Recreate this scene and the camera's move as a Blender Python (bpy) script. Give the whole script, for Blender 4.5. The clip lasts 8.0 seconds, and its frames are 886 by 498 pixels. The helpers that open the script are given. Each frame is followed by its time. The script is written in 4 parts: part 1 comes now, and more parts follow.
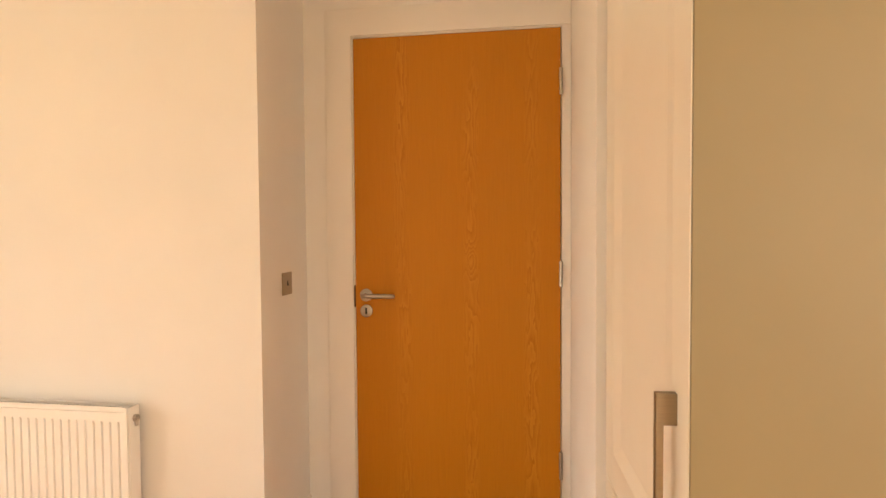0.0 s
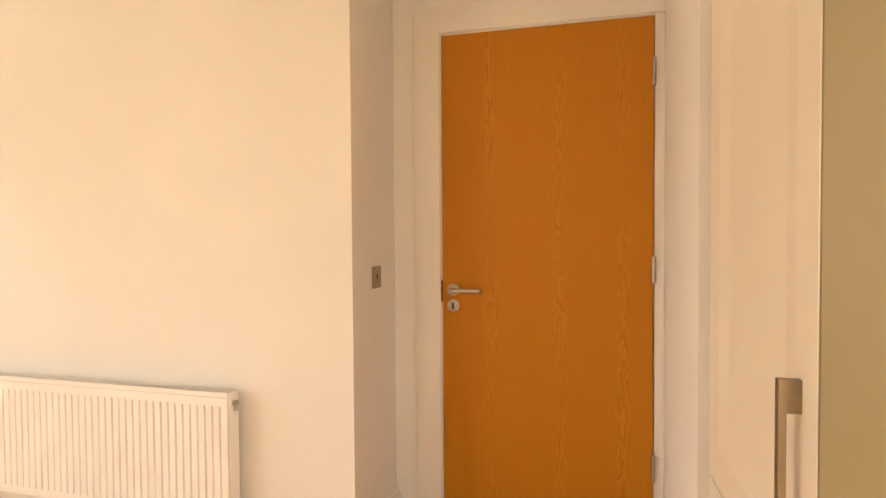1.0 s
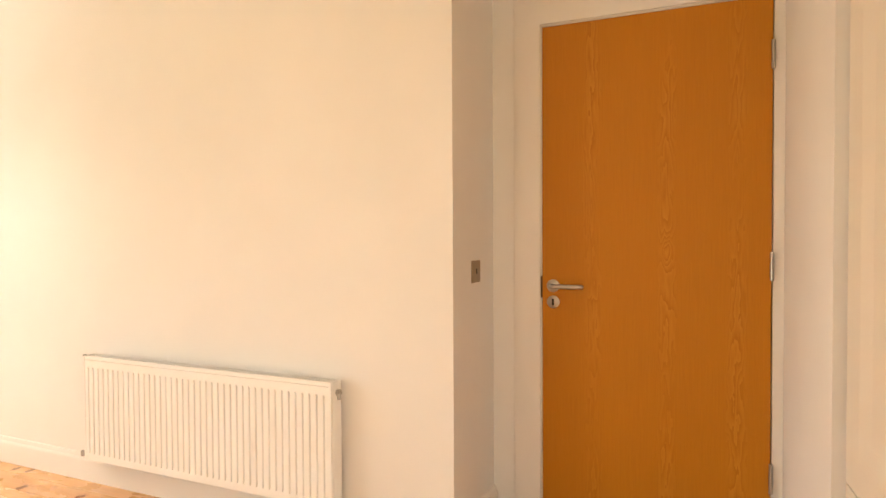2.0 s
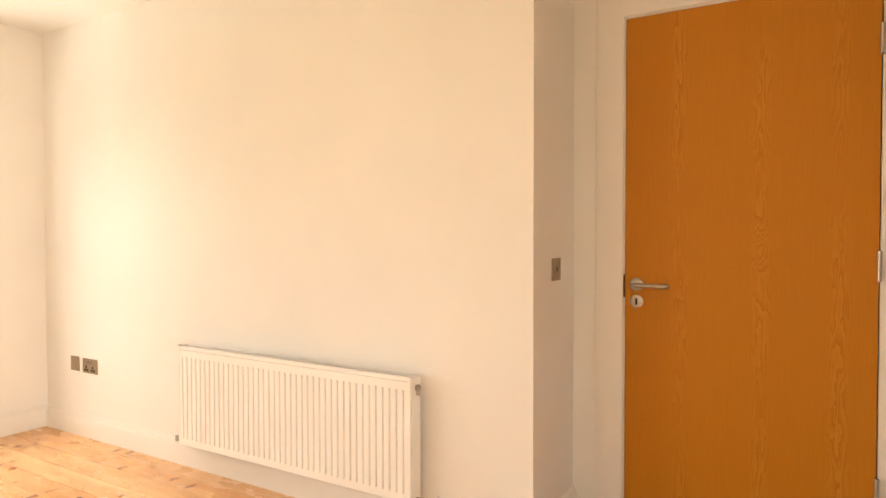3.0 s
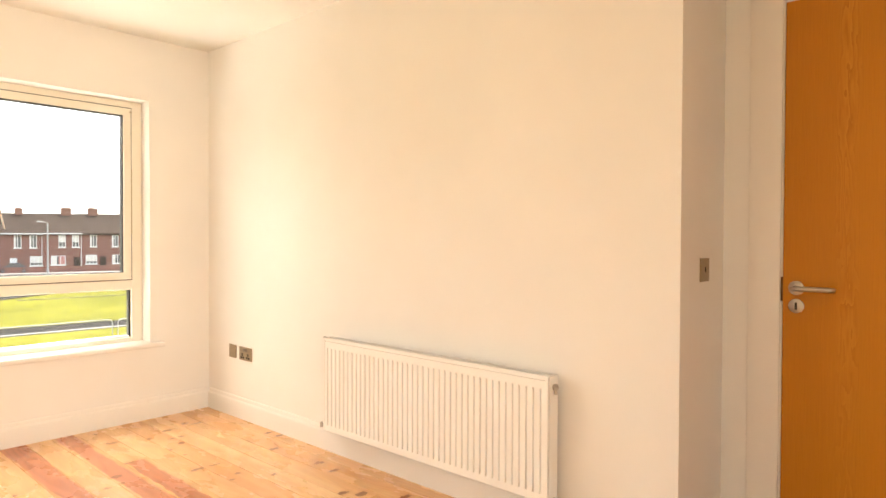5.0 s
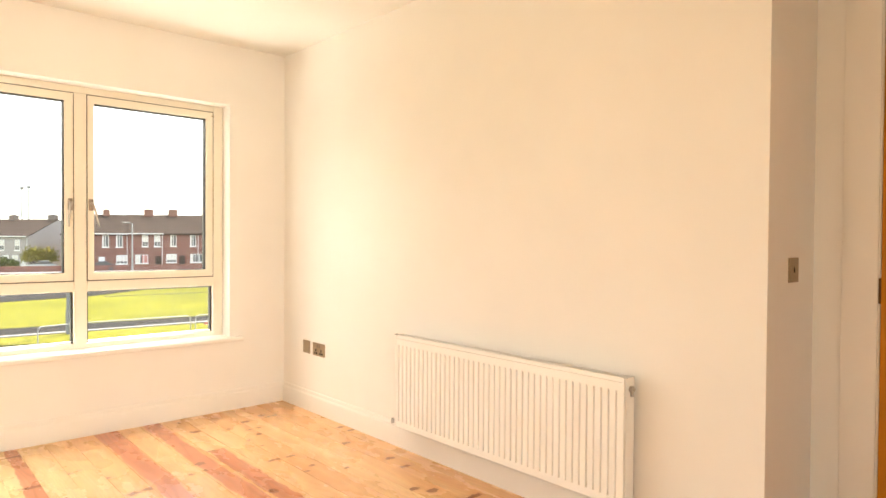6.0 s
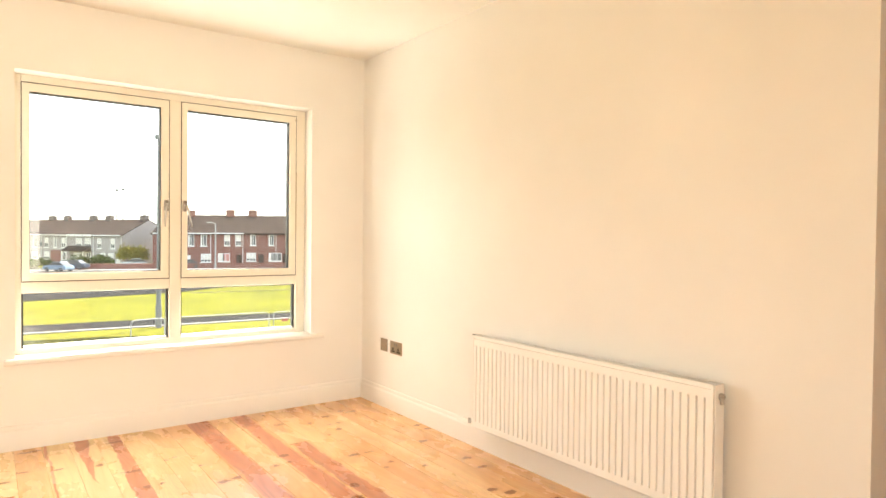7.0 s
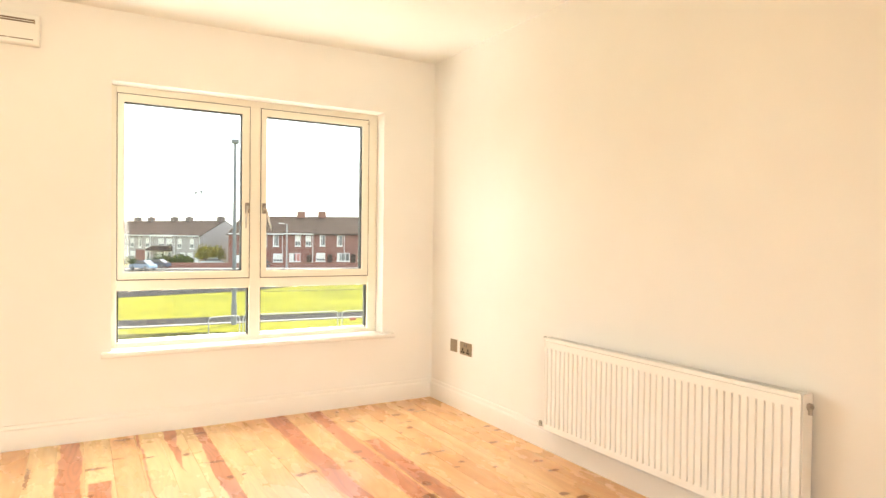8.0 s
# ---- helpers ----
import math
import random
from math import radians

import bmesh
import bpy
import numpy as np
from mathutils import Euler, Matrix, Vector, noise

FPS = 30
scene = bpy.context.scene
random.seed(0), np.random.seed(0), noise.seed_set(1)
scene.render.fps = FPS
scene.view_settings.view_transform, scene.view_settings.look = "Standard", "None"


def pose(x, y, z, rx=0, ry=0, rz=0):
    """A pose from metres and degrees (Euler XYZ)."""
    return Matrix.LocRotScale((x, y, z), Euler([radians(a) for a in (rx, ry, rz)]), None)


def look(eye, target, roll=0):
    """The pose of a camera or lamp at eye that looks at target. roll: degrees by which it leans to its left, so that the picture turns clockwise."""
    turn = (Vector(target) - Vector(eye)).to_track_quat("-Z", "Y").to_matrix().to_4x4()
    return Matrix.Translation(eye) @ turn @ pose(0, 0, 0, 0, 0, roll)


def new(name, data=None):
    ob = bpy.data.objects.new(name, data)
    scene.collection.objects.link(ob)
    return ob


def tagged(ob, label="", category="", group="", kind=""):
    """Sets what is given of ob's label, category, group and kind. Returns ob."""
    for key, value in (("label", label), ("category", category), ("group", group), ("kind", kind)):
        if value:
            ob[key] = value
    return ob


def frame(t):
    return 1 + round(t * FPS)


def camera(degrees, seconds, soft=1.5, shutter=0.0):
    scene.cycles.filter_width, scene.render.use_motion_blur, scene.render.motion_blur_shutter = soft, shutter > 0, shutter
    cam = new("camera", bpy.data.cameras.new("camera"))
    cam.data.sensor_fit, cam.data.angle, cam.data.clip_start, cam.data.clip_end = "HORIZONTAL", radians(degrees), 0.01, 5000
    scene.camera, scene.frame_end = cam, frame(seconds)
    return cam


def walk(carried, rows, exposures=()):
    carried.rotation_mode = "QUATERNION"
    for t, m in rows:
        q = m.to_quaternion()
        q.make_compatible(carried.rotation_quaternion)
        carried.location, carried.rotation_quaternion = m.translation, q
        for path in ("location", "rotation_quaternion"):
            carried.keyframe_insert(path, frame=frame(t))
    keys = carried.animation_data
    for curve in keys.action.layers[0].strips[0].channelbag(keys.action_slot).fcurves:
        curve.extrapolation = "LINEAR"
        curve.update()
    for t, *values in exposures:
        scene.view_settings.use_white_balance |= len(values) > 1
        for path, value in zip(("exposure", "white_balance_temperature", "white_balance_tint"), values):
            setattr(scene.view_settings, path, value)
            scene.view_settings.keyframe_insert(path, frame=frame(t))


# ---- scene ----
cam = camera(70.1, 8.0)
PATH = [
    (0, (-2.1, -4.295, 1.287), (-0.129, -3.964, 1.209), -0.4),
    (0.5, (-2.103, -4.284, 1.272), (-0.154, -3.843, 1.201), -0.5),
    (1, (-2.11, -4.249, 1.247), (-0.192, -3.685, 1.186), -0.4),
    (1.5, (-2.111, -4.216, 1.224), (-0.237, -3.52, 1.174), -0.3),
    (2.8, (-2.11, -4.176, 1.199), (-0.373, -3.186, 1.151), -0.2),
    (3, (-2.12, -4.171, 1.197), (-0.404, -3.146, 1.151), -0.1),
    (3.5, (-2.125, -4.161, 1.189), (-0.465, -3.046, 1.147), -0.0),
    (4, (-2.133, -4.152, 1.185), (-0.531, -2.956, 1.146), 0.0),
    (4.5, (-2.152, -4.142, 1.181), (-0.605, -2.875, 1.144), 0.1),
    (6, (-2.192, -4.106, 1.163), (-0.849, -2.625, 1.13), 0.4),
    (6.5, (-2.209, -4.093, 1.159), (-0.949, -2.54, 1.126), 0.5),
    (7, (-2.227, -4.083, 1.164), (-1.056, -2.462, 1.13), 0.6),
    (7.5, (-2.253, -4.081, 1.167), (-1.175, -2.398, 1.134), 0.7),
    (8, (-2.264, -4.08, 1.169), (-1.266, -2.347, 1.135), 0.7),
]
walk(cam, [(t, look(eye, target, roll)) for t, eye, target, roll in PATH],
     [(0, 2.21, 7350, 13), (1.5, 2.24, 6900, 10), (3.5, 2.25, 6850, 9.5), (4.5, 2.25, 6800, 9), (6.5, 2.28, 6700, 6.5), (8, 2.31, 6500, 3.5)])

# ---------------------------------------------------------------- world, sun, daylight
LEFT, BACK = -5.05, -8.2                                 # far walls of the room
SUN_EL, SUN_AZ = radians(68), radians(60)      # height, and turn from +y towards +x
world = bpy.data.worlds.new("sky")
world.use_nodes = True
scene.world = world
wn = world.node_tree.nodes
sky = wn.new("ShaderNodeTexSky")
sky.sky_type, sky.sun_disc = "NISHITA", False
sky.sun_elevation, sky.sun_rotation = SUN_EL, SUN_AZ
sky.dust_density, sky.ozone_density = 1.3, 0.6
haze = wn.new("ShaderNodeHueSaturation")                  # thin high cloud takes the blue out of the sky
haze.inputs["Saturation"].default_value = 0.45
world.node_tree.links.new(sky.outputs[0], haze.inputs["Color"])
world.node_tree.links.new(haze.outputs[0], wn["Background"].inputs[0])
wn["Background"].inputs[1].default_value = 0.15

sun = new("sun", bpy.data.lights.new("sun", "SUN"))
sun.data.energy, sun.data.angle, sun.data.color = 3.1, radians(0.8), (1.0, 0.93, 0.82)
toward = Vector((math.sin(SUN_AZ) * math.cos(SUN_EL), math.cos(SUN_AZ) * math.cos(SUN_EL), math.sin(SUN_EL)))
sun.matrix_world = look(toward * 50, (0, 0, 0))


def daylight(name, eye, target, sx, sz, watts, colour):
    lamp = new(name, bpy.data.lights.new(name, "AREA"))
    lamp.data.shape, lamp.data.size, lamp.data.size_y = "RECTANGLE", sx, sz
    lamp.data.energy, lamp.data.color = watts, colour
    lamp.matrix_world = look(eye, target)
    return lamp


# added lamps out of view: above the window's head for skylight, a beam in the balcony opening, fill at the made-up back
# and left windows, up-lights below the sill for the lawn's bounce, and fill on both sides for the jambs
daylight("daylight_window", (-1.25, 0.72, 2.42), (-1.25, -0.9, 0.3), 1.7, 0.9, 28, (1.0, 0.95, 0.88))
# narrow beam added to brighten the cupboard, partition and door alcove
daylight("daylight_balcony", (-3.75, 0.12, 1.15), (-0.42, -4.15, 1.10), 1.6, 1.9, 1.3, (1.0, 0.90, 0.78)).data.spread = radians(50)
# fill with no known source behind the room, added to brighten the window wall
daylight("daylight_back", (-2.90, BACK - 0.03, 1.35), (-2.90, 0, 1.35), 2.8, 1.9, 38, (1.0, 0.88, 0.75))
# fill with no known source on the left, added for the door alcove
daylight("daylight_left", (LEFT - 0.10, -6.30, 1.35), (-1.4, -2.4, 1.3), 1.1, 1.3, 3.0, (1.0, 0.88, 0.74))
# up-light added on the outer sill to whiten the window head
daylight("daylight_lawn", (-1.25, 0.235, 0.505), (-1.25, 0.13, 2.05), 1.62, 0.10, 3.2, (1.0, 0.97, 0.86)).data.spread = radians(130)
# up-light added under the sill, standing in for lawn bounce on the ceiling
daylight("daylight_sunlit_lawn", (-1.25, 0.75, 0.05), (-1.25, -1.9, 2.1), 1.7, 0.7, 14, (1.0, 0.94, 0.82))
# two lamps added beside the opening to brighten the jambs
daylight("daylight_jamb_east", (0.20, 0.62, 1.28), (-2.1, 0.03, 1.25), 0.5, 1.4, 11, (1.0, 0.97, 0.90))
daylight("daylight_jamb_west", (-2.72, 0.62, 1.28), (-0.4, 0.03, 1.25), 0.5, 1.4, 5, (1.0, 0.97, 0.90))


# ---------------------------------------------------------------- materials
def links(m):
    return m.node_tree.links


def shader(name, colour=(0.8, 0.8, 0.8), rough=0.5, metal=0.0):
    m = bpy.data.materials.new(name)
    m.use_nodes = True
    b = m.node_tree.nodes["Principled BSDF"]
    b.inputs["Base Color"].default_value = (*colour, 1)
    b.inputs["Roughness"].default_value = rough
    b.inputs["Metallic"].default_value = metal
    return m, m.node_tree.nodes, b


def coords(m, scale=(1, 1, 1), kind="Object"):
    n = m.node_tree.nodes
    tc, mp = n.new("ShaderNodeTexCoord"), n.new("ShaderNodeMapping")
    mp.inputs["Scale"].default_value = scale
    links(m).new(tc.outputs[kind], mp.inputs[0])
    return mp.outputs[0]


def noise_tex(m, vec, scale, detail=4, rough=0.55, distort=0.0):
    t = m.node_tree.nodes.new("ShaderNodeTexNoise")
    t.inputs["Scale"].default_value, t.inputs["Detail"].default_value = scale, detail
    t.inputs["Roughness"].default_value, t.inputs["Distortion"].default_value = rough, distort
    links(m).new(vec, t.inputs["Vector"])
    return t.outputs["Fac"]


def ramp(m, fac, *stops):
    r = m.node_tree.nodes.new("ShaderNodeValToRGB")
    e = r.color_ramp.elements
    while len(e) < len(stops):
        e.new(0.5)
    for el, (p, c) in zip(e, stops):
        el.position, el.color = p, (*c, 1) if len(c) == 3 else c
    links(m).new(fac, r.inputs[0])
    return r.outputs[0]


def calc(m, op, a, b=0.0, c=0.0, clamp=False):
    n = m.node_tree.nodes.new("ShaderNodeMath")
    n.operation, n.use_clamp = op, clamp
    for i, v in enumerate((a, b, c)):
        if isinstance(v, (int, float)):
            n.inputs[i].default_value = v
        else:
            links(m).new(v, n.inputs[i])
    return n.outputs[0]


def blend(m, fac, a, b, mode="MIX"):
    n = m.node_tree.nodes.new("ShaderNodeMix")
    n.data_type, n.blend_type = "RGBA", mode
    for i, v in ((0, fac), (6, a), (7, b)):
        if isinstance(v, (int, float)):
            n.inputs[i].default_value = v
        elif isinstance(v, tuple):
            n.inputs[i].default_value = (*v, 1)
        else:
            links(m).new(v, n.inputs[i])
    return n.outputs[2]


def bump(m, b, height, strength=0.2, distance=0.002):
    n = m.node_tree.nodes.new("ShaderNodeBump")
    n.inputs["Strength"].default_value, n.inputs["Distance"].default_value = strength, distance
    links(m).new(height, n.inputs["Height"])
    links(m).new(n.outputs[0], b.inputs["Normal"])


def painted(name, colour, rough, vary=0.04, grain=160, strength=0.12, depth=0.0006):
    """Rolled or brushed paint: faint patches and a fine stipple."""
    m, n, b = shader(name, colour, rough)
    v = coords(m)
    patch = noise_tex(m, v, 1.3, 3)
    lo = tuple(c * (1 - vary) for c in colour)
    hi = tuple(min(1, c * (1 + vary * 0.6)) for c in colour)
    links(m).new(ramp(m, patch, (0.3, lo), (0.7, hi)), b.inputs["Base Color"])
    bump(m, b, noise_tex(m, v, grain, 2), strength, depth)
    links(m).new(ramp(m, noise_tex(m, v, 9, 4), (0.3, (rough - 0.05,) * 3), (0.7, (rough + 0.05,) * 3)), b.inputs["Roughness"])
    return m


M_WALL = painted("wall_paint", (0.840, 0.811, 0.768), 0.8, 0.035, 45, 0.10)
M_CEIL = painted("ceiling_paint", (0.86, 0.84, 0.795), 0.85)
M_TRIM = painted("trim_gloss_paint", (0.82, 0.78, 0.73), 0.42, 0.02, 10, 0.03)
M_CAB = painted("cabinet_paint", (0.80, 0.745, 0.645), 0.36, 0.02, 10, 0.03)
# tan darkened further: the shade on the end panel is held in this colour
M_SIDE_SHADED = painted("shaded_side_board", (0.195, 0.152, 0.076), 0.5, 0.05, 40, 0.06)
M_RAD = painted("radiator_enamel", (0.86, 0.835, 0.79), 0.36, 0.010, 8, 0.02)
M_WINDOW = painted("window_frame_paint", (0.84, 0.79, 0.68), 0.42, 0.03, 10, 0.03)
M_PLASTIC = painted("vent_plastic", (0.80, 0.78, 0.73), 0.4, 0.02, 50, 0.03)


def metal(name, colour, rough, brushed=(1, 1, 40)):
    m, n, b = shader(name, colour, rough, 1.0)
    v = coords(m, brushed)
    f = noise_tex(m, v, 60, 3)
    links(m).new(ramp(m, f, (0.3, (rough - 0.08,) * 3), (0.7, (rough + 0.12,) * 3)), b.inputs["Roughness"])
    links(m).new(ramp(m, noise_tex(m, v, 12, 4), (0.25, tuple(c * 0.85 for c in colour)), (0.75, colour)), b.inputs["Base Color"])
    return m


M_STEEL = metal("satin_steel", (0.50, 0.47, 0.43), 0.32)
M_PLATE = metal("brushed_steel_plate", (0.40, 0.325, 0.235), 0.42, (40, 1, 1))
M_PULL = metal("pull_handle_steel", (0.30, 0.245, 0.17), 0.42, (1, 1, 60))
M_BRASS = metal("aged_brass", (0.50, 0.42, 0.28), 0.35)
M_VALVE = metal("dull_nickel", (0.30, 0.26, 0.22), 0.4)
M_BLACK = shader("black_plastic", (0.015, 0.013, 0.012), 0.8)[0]
M_SEAL = shader("rubber_gasket", (0.03, 0.028, 0.026), 0.7)[0]
M_STRIP = shader("brown_sealing_strip", (0.08, 0.06, 0.045), 0.7)[0]
M_DARKMETAL = metal("dark_lock_plate", (0.16, 0.10, 0.06), 0.5)


def glass(name):
    m = bpy.data.materials.new(name)
    m.use_nodes = True
    n = m.node_tree.nodes
    n.remove(n["Principled BSDF"])
    tr, gl, mx, fr = (n.new("ShaderNode" + k) for k in ("BsdfTransparent", "BsdfGlossy", "MixShader", "Fresnel"))
    tr.inputs[0].default_value = (0.97, 0.98, 0.97, 1)
    gl.inputs["Roughness"].default_value = 0.02
    fr.inputs[0].default_value = 1.45
    links(m).new(fr.outputs[0], mx.inputs[0])
    links(m).new(tr.outputs[0], mx.inputs[1])
    links(m).new(gl.outputs[0], mx.inputs[2])
    # faint translucent layer on the pane imitates veiling glare over the view outside
    glare_veil, veil_mix = n.new("ShaderNodeBsdfTranslucent"), n.new("ShaderNodeMixShader")
    glare_veil.inputs[0].default_value = (0.9, 0.86, 0.80, 1)
    veil_mix.inputs[0].default_value = 0.003
    links(m).new(mx.outputs[0], veil_mix.inputs[1])
    links(m).new(glare_veil.outputs[0], veil_mix.inputs[2])
    links(m).new(veil_mix.outputs[0], n["Material Output"].inputs[0])
    return m


M_GLASS = glass("window_glass")


def door_veneer():
    """Oak-effect veneer: quiet straight grain, with three narrow columns of cathedral figure up the leaf."""
    m, n, b = shader("oak_veneer", (0.30, 0.11, 0.015), 0.42)
    tc = n.new("ShaderNodeTexCoord")
    sep = n.new("ShaderNodeSeparateXYZ")
    links(m).new(tc.outputs["Object"], sep.inputs[0])
    y, z = sep.outputs[1], sep.outputs[2]
    sway = calc(m, "MULTIPLY", calc(m, "SUBTRACT", noise_tex(m, coords(m, (0, 0.4, 1.0)), 1.6, 2), 0.5), 0.05)
    yy = calc(m, "ADD", y, sway)
    near, figure = None, None
    for centre in (-3.703, -3.984, -4.229):
        off = calc(m, "ABSOLUTE", calc(m, "SUBTRACT", yy, centre))
        col = calc(m, "SUBTRACT", 1.0, calc(m, "MULTIPLY", off, 27.0), clamp=True)
        near = off if near is None else calc(m, "MINIMUM", near, off)
        figure = col if figure is None else calc(m, "MAXIMUM", figure, col)
    cells = noise_tex(m, coords(m, (1, 21, 3.6)), 1.0, 3.5, 0.5)
    field = calc(m, "ADD", calc(m, "MULTIPLY", cells, 8.0), calc(m, "MULTIPLY", near, 34.0))
    # one oval eye in the middle column
    across, along = calc(m, "MULTIPLY", calc(m, "SUBTRACT", y, -3.986), 48.0), calc(m, "MULTIPLY", calc(m, "SUBTRACT", z, 1.135), 15.0)
    eye = calc(m, "EXPONENT", calc(m, "MULTIPLY", calc(m, "ADD", calc(m, "MULTIPLY", across, across), calc(m, "MULTIPLY", along, along)), -1.0))
    field = calc(m, "MULTIPLY_ADD", eye, 4.5, field)
    rings = calc(m, "FRACT", field)
    some = ramp(m, noise_tex(m, coords(m, (1, 3, 1.1)), 1.5, 1), (0.36, (0.15,) * 3), (0.58, (1, 1, 1)))
    figure = calc(m, "MAXIMUM", calc(m, "MULTIPLY", calc(m, "POWER", figure, 0.6), some), calc(m, "MULTIPLY", eye, 1.2, clamp=True))
    light = calc(m, "MULTIPLY", calc(m, "POWER", rings, 1.6), figure)
    line = calc(m, "MULTIPLY", calc(m, "POWER", calc(m, "SUBTRACT", 1.0, rings), 3.0), figure)
    fine = noise_tex(m, coords(m, (1, 190, 2.2)), 3.0, 5, 0.6)
    pores = noise_tex(m, coords(m, (1, 420, 7)), 2.0, 3, 0.6)
    broad = noise_tex(m, coords(m, (1, 9, 0.25)), 2.0, 3)
    base = ramp(m, fine, (0.25, (0.455, 0.165, 0.009)), (0.75, (0.535, 0.206, 0.013)))
    base = blend(m, calc(m, "MULTIPLY", broad, 0.35), base, (0.555, 0.218, 0.014))
    base = blend(m, calc(m, "MULTIPLY", light, 0.46), base, (0.65, 0.295, 0.038))
    base = blend(m, calc(m, "MULTIPLY", line, 0.55), base, (0.36, 0.11, 0.004))
    base = blend(m, ramp(m, pores, (0.60, (0, 0, 0)), (0.78, (0.40, 0.40, 0.40))), base, (0.31, 0.085, 0.003))
    links(m).new(base, b.inputs["Base Color"])
    b.inputs["Specular IOR Level"].default_value = 0.25
    links(m).new(ramp(m, fine, (0.2, (0.36,) * 3), (0.8, (0.48,) * 3)), b.inputs["Roughness"])
    bump(m, b, pores, 0.08, 0.0004)
    return m


M_VENEER = door_veneer()


KNOT_SLOTS = 8


def floorboard():
    """Varnished pitch pine. The object's colour holds, for each board: heartwood centre, its half width, its change of width
    per metre, and the tone of the board."""
    m, n, b = shader("pine_floorboard", (0.5, 0.3, 0.15), 0.2)
    tc, oi, sep, col = (n.new("ShaderNode" + k) for k in ("TexCoord", "ObjectInfo", "SeparateXYZ", "SeparateColor"))
    links(m).new(tc.outputs["Object"], sep.inputs[0])
    links(m).new(oi.outputs["Color"], col.inputs[0])
    u, v = sep.outputs[0], sep.outputs[1]
    shift = n.new("ShaderNodeVectorMath")
    shift.operation = "ADD"
    off = n.new("ShaderNodeCombineXYZ")
    for i, k in enumerate((17.0, 41.0, 29.0)):
        links(m).new(calc(m, "MULTIPLY", oi.outputs["Random"], k), off.inputs[i])
    links(m).new(tc.outputs["Object"], shift.inputs[0])
    links(m).new(off.outputs[0], shift.inputs[1])
    base_vec = shift.outputs[0]

    def scaled(s):
        mp = n.new("ShaderNodeMapping")
        mp.inputs["Scale"].default_value = s
        links(m).new(base_vec, mp.inputs[0])
        return mp.outputs[0]

    edge_n = calc(m, "MULTIPLY", calc(m, "SUBTRACT", noise_tex(m, scaled((4, 2.2, 1)), 1.6, 4), 0.5), 0.07)
    width = calc(m, "ADD", calc(m, "MULTIPLY", calc(m, "SUBTRACT", col.outputs[1], 0.5), 0.2),
                 calc(m, "MULTIPLY", calc(m, "MULTIPLY", calc(m, "SUBTRACT", col.outputs[2], 0.5), 0.4), v))
    off_c = calc(m, "ABSOLUTE", calc(m, "SUBTRACT", calc(m, "ADD", u, edge_n), calc(m, "MULTIPLY", calc(m, "SUBTRACT", col.outputs[0], 0.5), 0.2)))
    heart = calc(m, "MULTIPLY", calc(m, "SUBTRACT", width, off_c), 220.0, clamp=True)
    # growth rings, stretched along the board
    bend = calc(m, "MULTIPLY", noise_tex(m, scaled((9, 1.3, 1)), 1.0, 0.8, 0.4), 60.0)
    rings = calc(m, "MULTIPLY_ADD", calc(m, "SINE", calc(m, "ADD", calc(m, "MULTIPLY", u, 150.0), bend)), 0.5, 0.5)
    fine = noise_tex(m, scaled((260, 3.5, 1)), 1.0, 4)
    tone = noise_tex(m, scaled((10, 0.5, 1)), 1.0, 3)
    tone2 = calc(m, "ADD", calc(m, "MULTIPLY_ADD", tone, 0.5, -0.10), calc(m, "MULTIPLY", oi.outputs["Alpha"], 0.72))
    sap = ramp(m, tone2, (0.22, (0.62, 0.275, 0.105)), (0.48, (0.77, 0.415, 0.185)), (0.80, (0.87, 0.620, 0.325)))
    sap = blend(m, calc(m, "MULTIPLY", calc(m, "POWER", rings, 2.0), 0.15), sap, (0.46, 0.20, 0.065))
    hw = ramp(m, tone, (0.3, (0.50, 0.165, 0.082)), (0.7, (0.64, 0.245, 0.135)))
    hw = blend(m, calc(m, "MULTIPLY", calc(m, "POWER", rings, 2.0), 0.4), hw, (0.30, 0.085, 0.034))
    c = blend(m, calc(m, "MULTIPLY", heart, 0.90), sap, hw)
    # flame figure: nested growth-ring outlines on some stretches of some boards
    hill = calc(m, "FRACT", calc(m, "MULTIPLY", noise_tex(m, scaled((16, 2.4, 1)), 1.0, 0.8, 0.4), 13.0))
    flame = ramp(m, noise_tex(m, scaled((3, 0.7, 1)), 1.0, 1), (0.56, (0, 0, 0)), (0.64, (1, 1, 1)))
    c = blend(m, calc(m, "MULTIPLY", calc(m, "MULTIPLY", calc(m, "POWER", hill, 3.0), flame), 0.34), c, (0.50, 0.22, 0.08))
    c = blend(m, calc(m, "MULTIPLY", calc(m, "SUBTRACT", fine, 0.35), 0.35, clamp=True), c, (0.36, 0.17, 0.07))
    # knots with their dark rims, torn at the edges: the board's own properties say where each lies and how far it reaches
    torn_u = calc(m, "MULTIPLY", calc(m, "SUBTRACT", noise_tex(m, scaled((30, 45, 1)), 1.0, 4, 0.65), 0.5), 0.060)
    torn_v = calc(m, "MULTIPLY", calc(m, "SUBTRACT", noise_tex(m, scaled((24, 50, 7)), 1.3, 4, 0.65), 0.5), 0.055)
    uu, vv = calc(m, "ADD", u, torn_u), calc(m, "ADD", v, torn_v)
    knot, halo = None, None
    for k in range(KNOT_SLOTS):
        at = n.new("ShaderNodeAttribute")
        at.attribute_type, at.attribute_name = "OBJECT", "knot_%d" % k
        where = n.new("ShaderNodeSeparateColor")
        links(m).new(at.outputs["Color"], where.inputs[0])
        du = calc(m, "DIVIDE", calc(m, "SUBTRACT", uu, where.outputs[0]), calc(m, "MULTIPLY", where.outputs[2], 1.25))
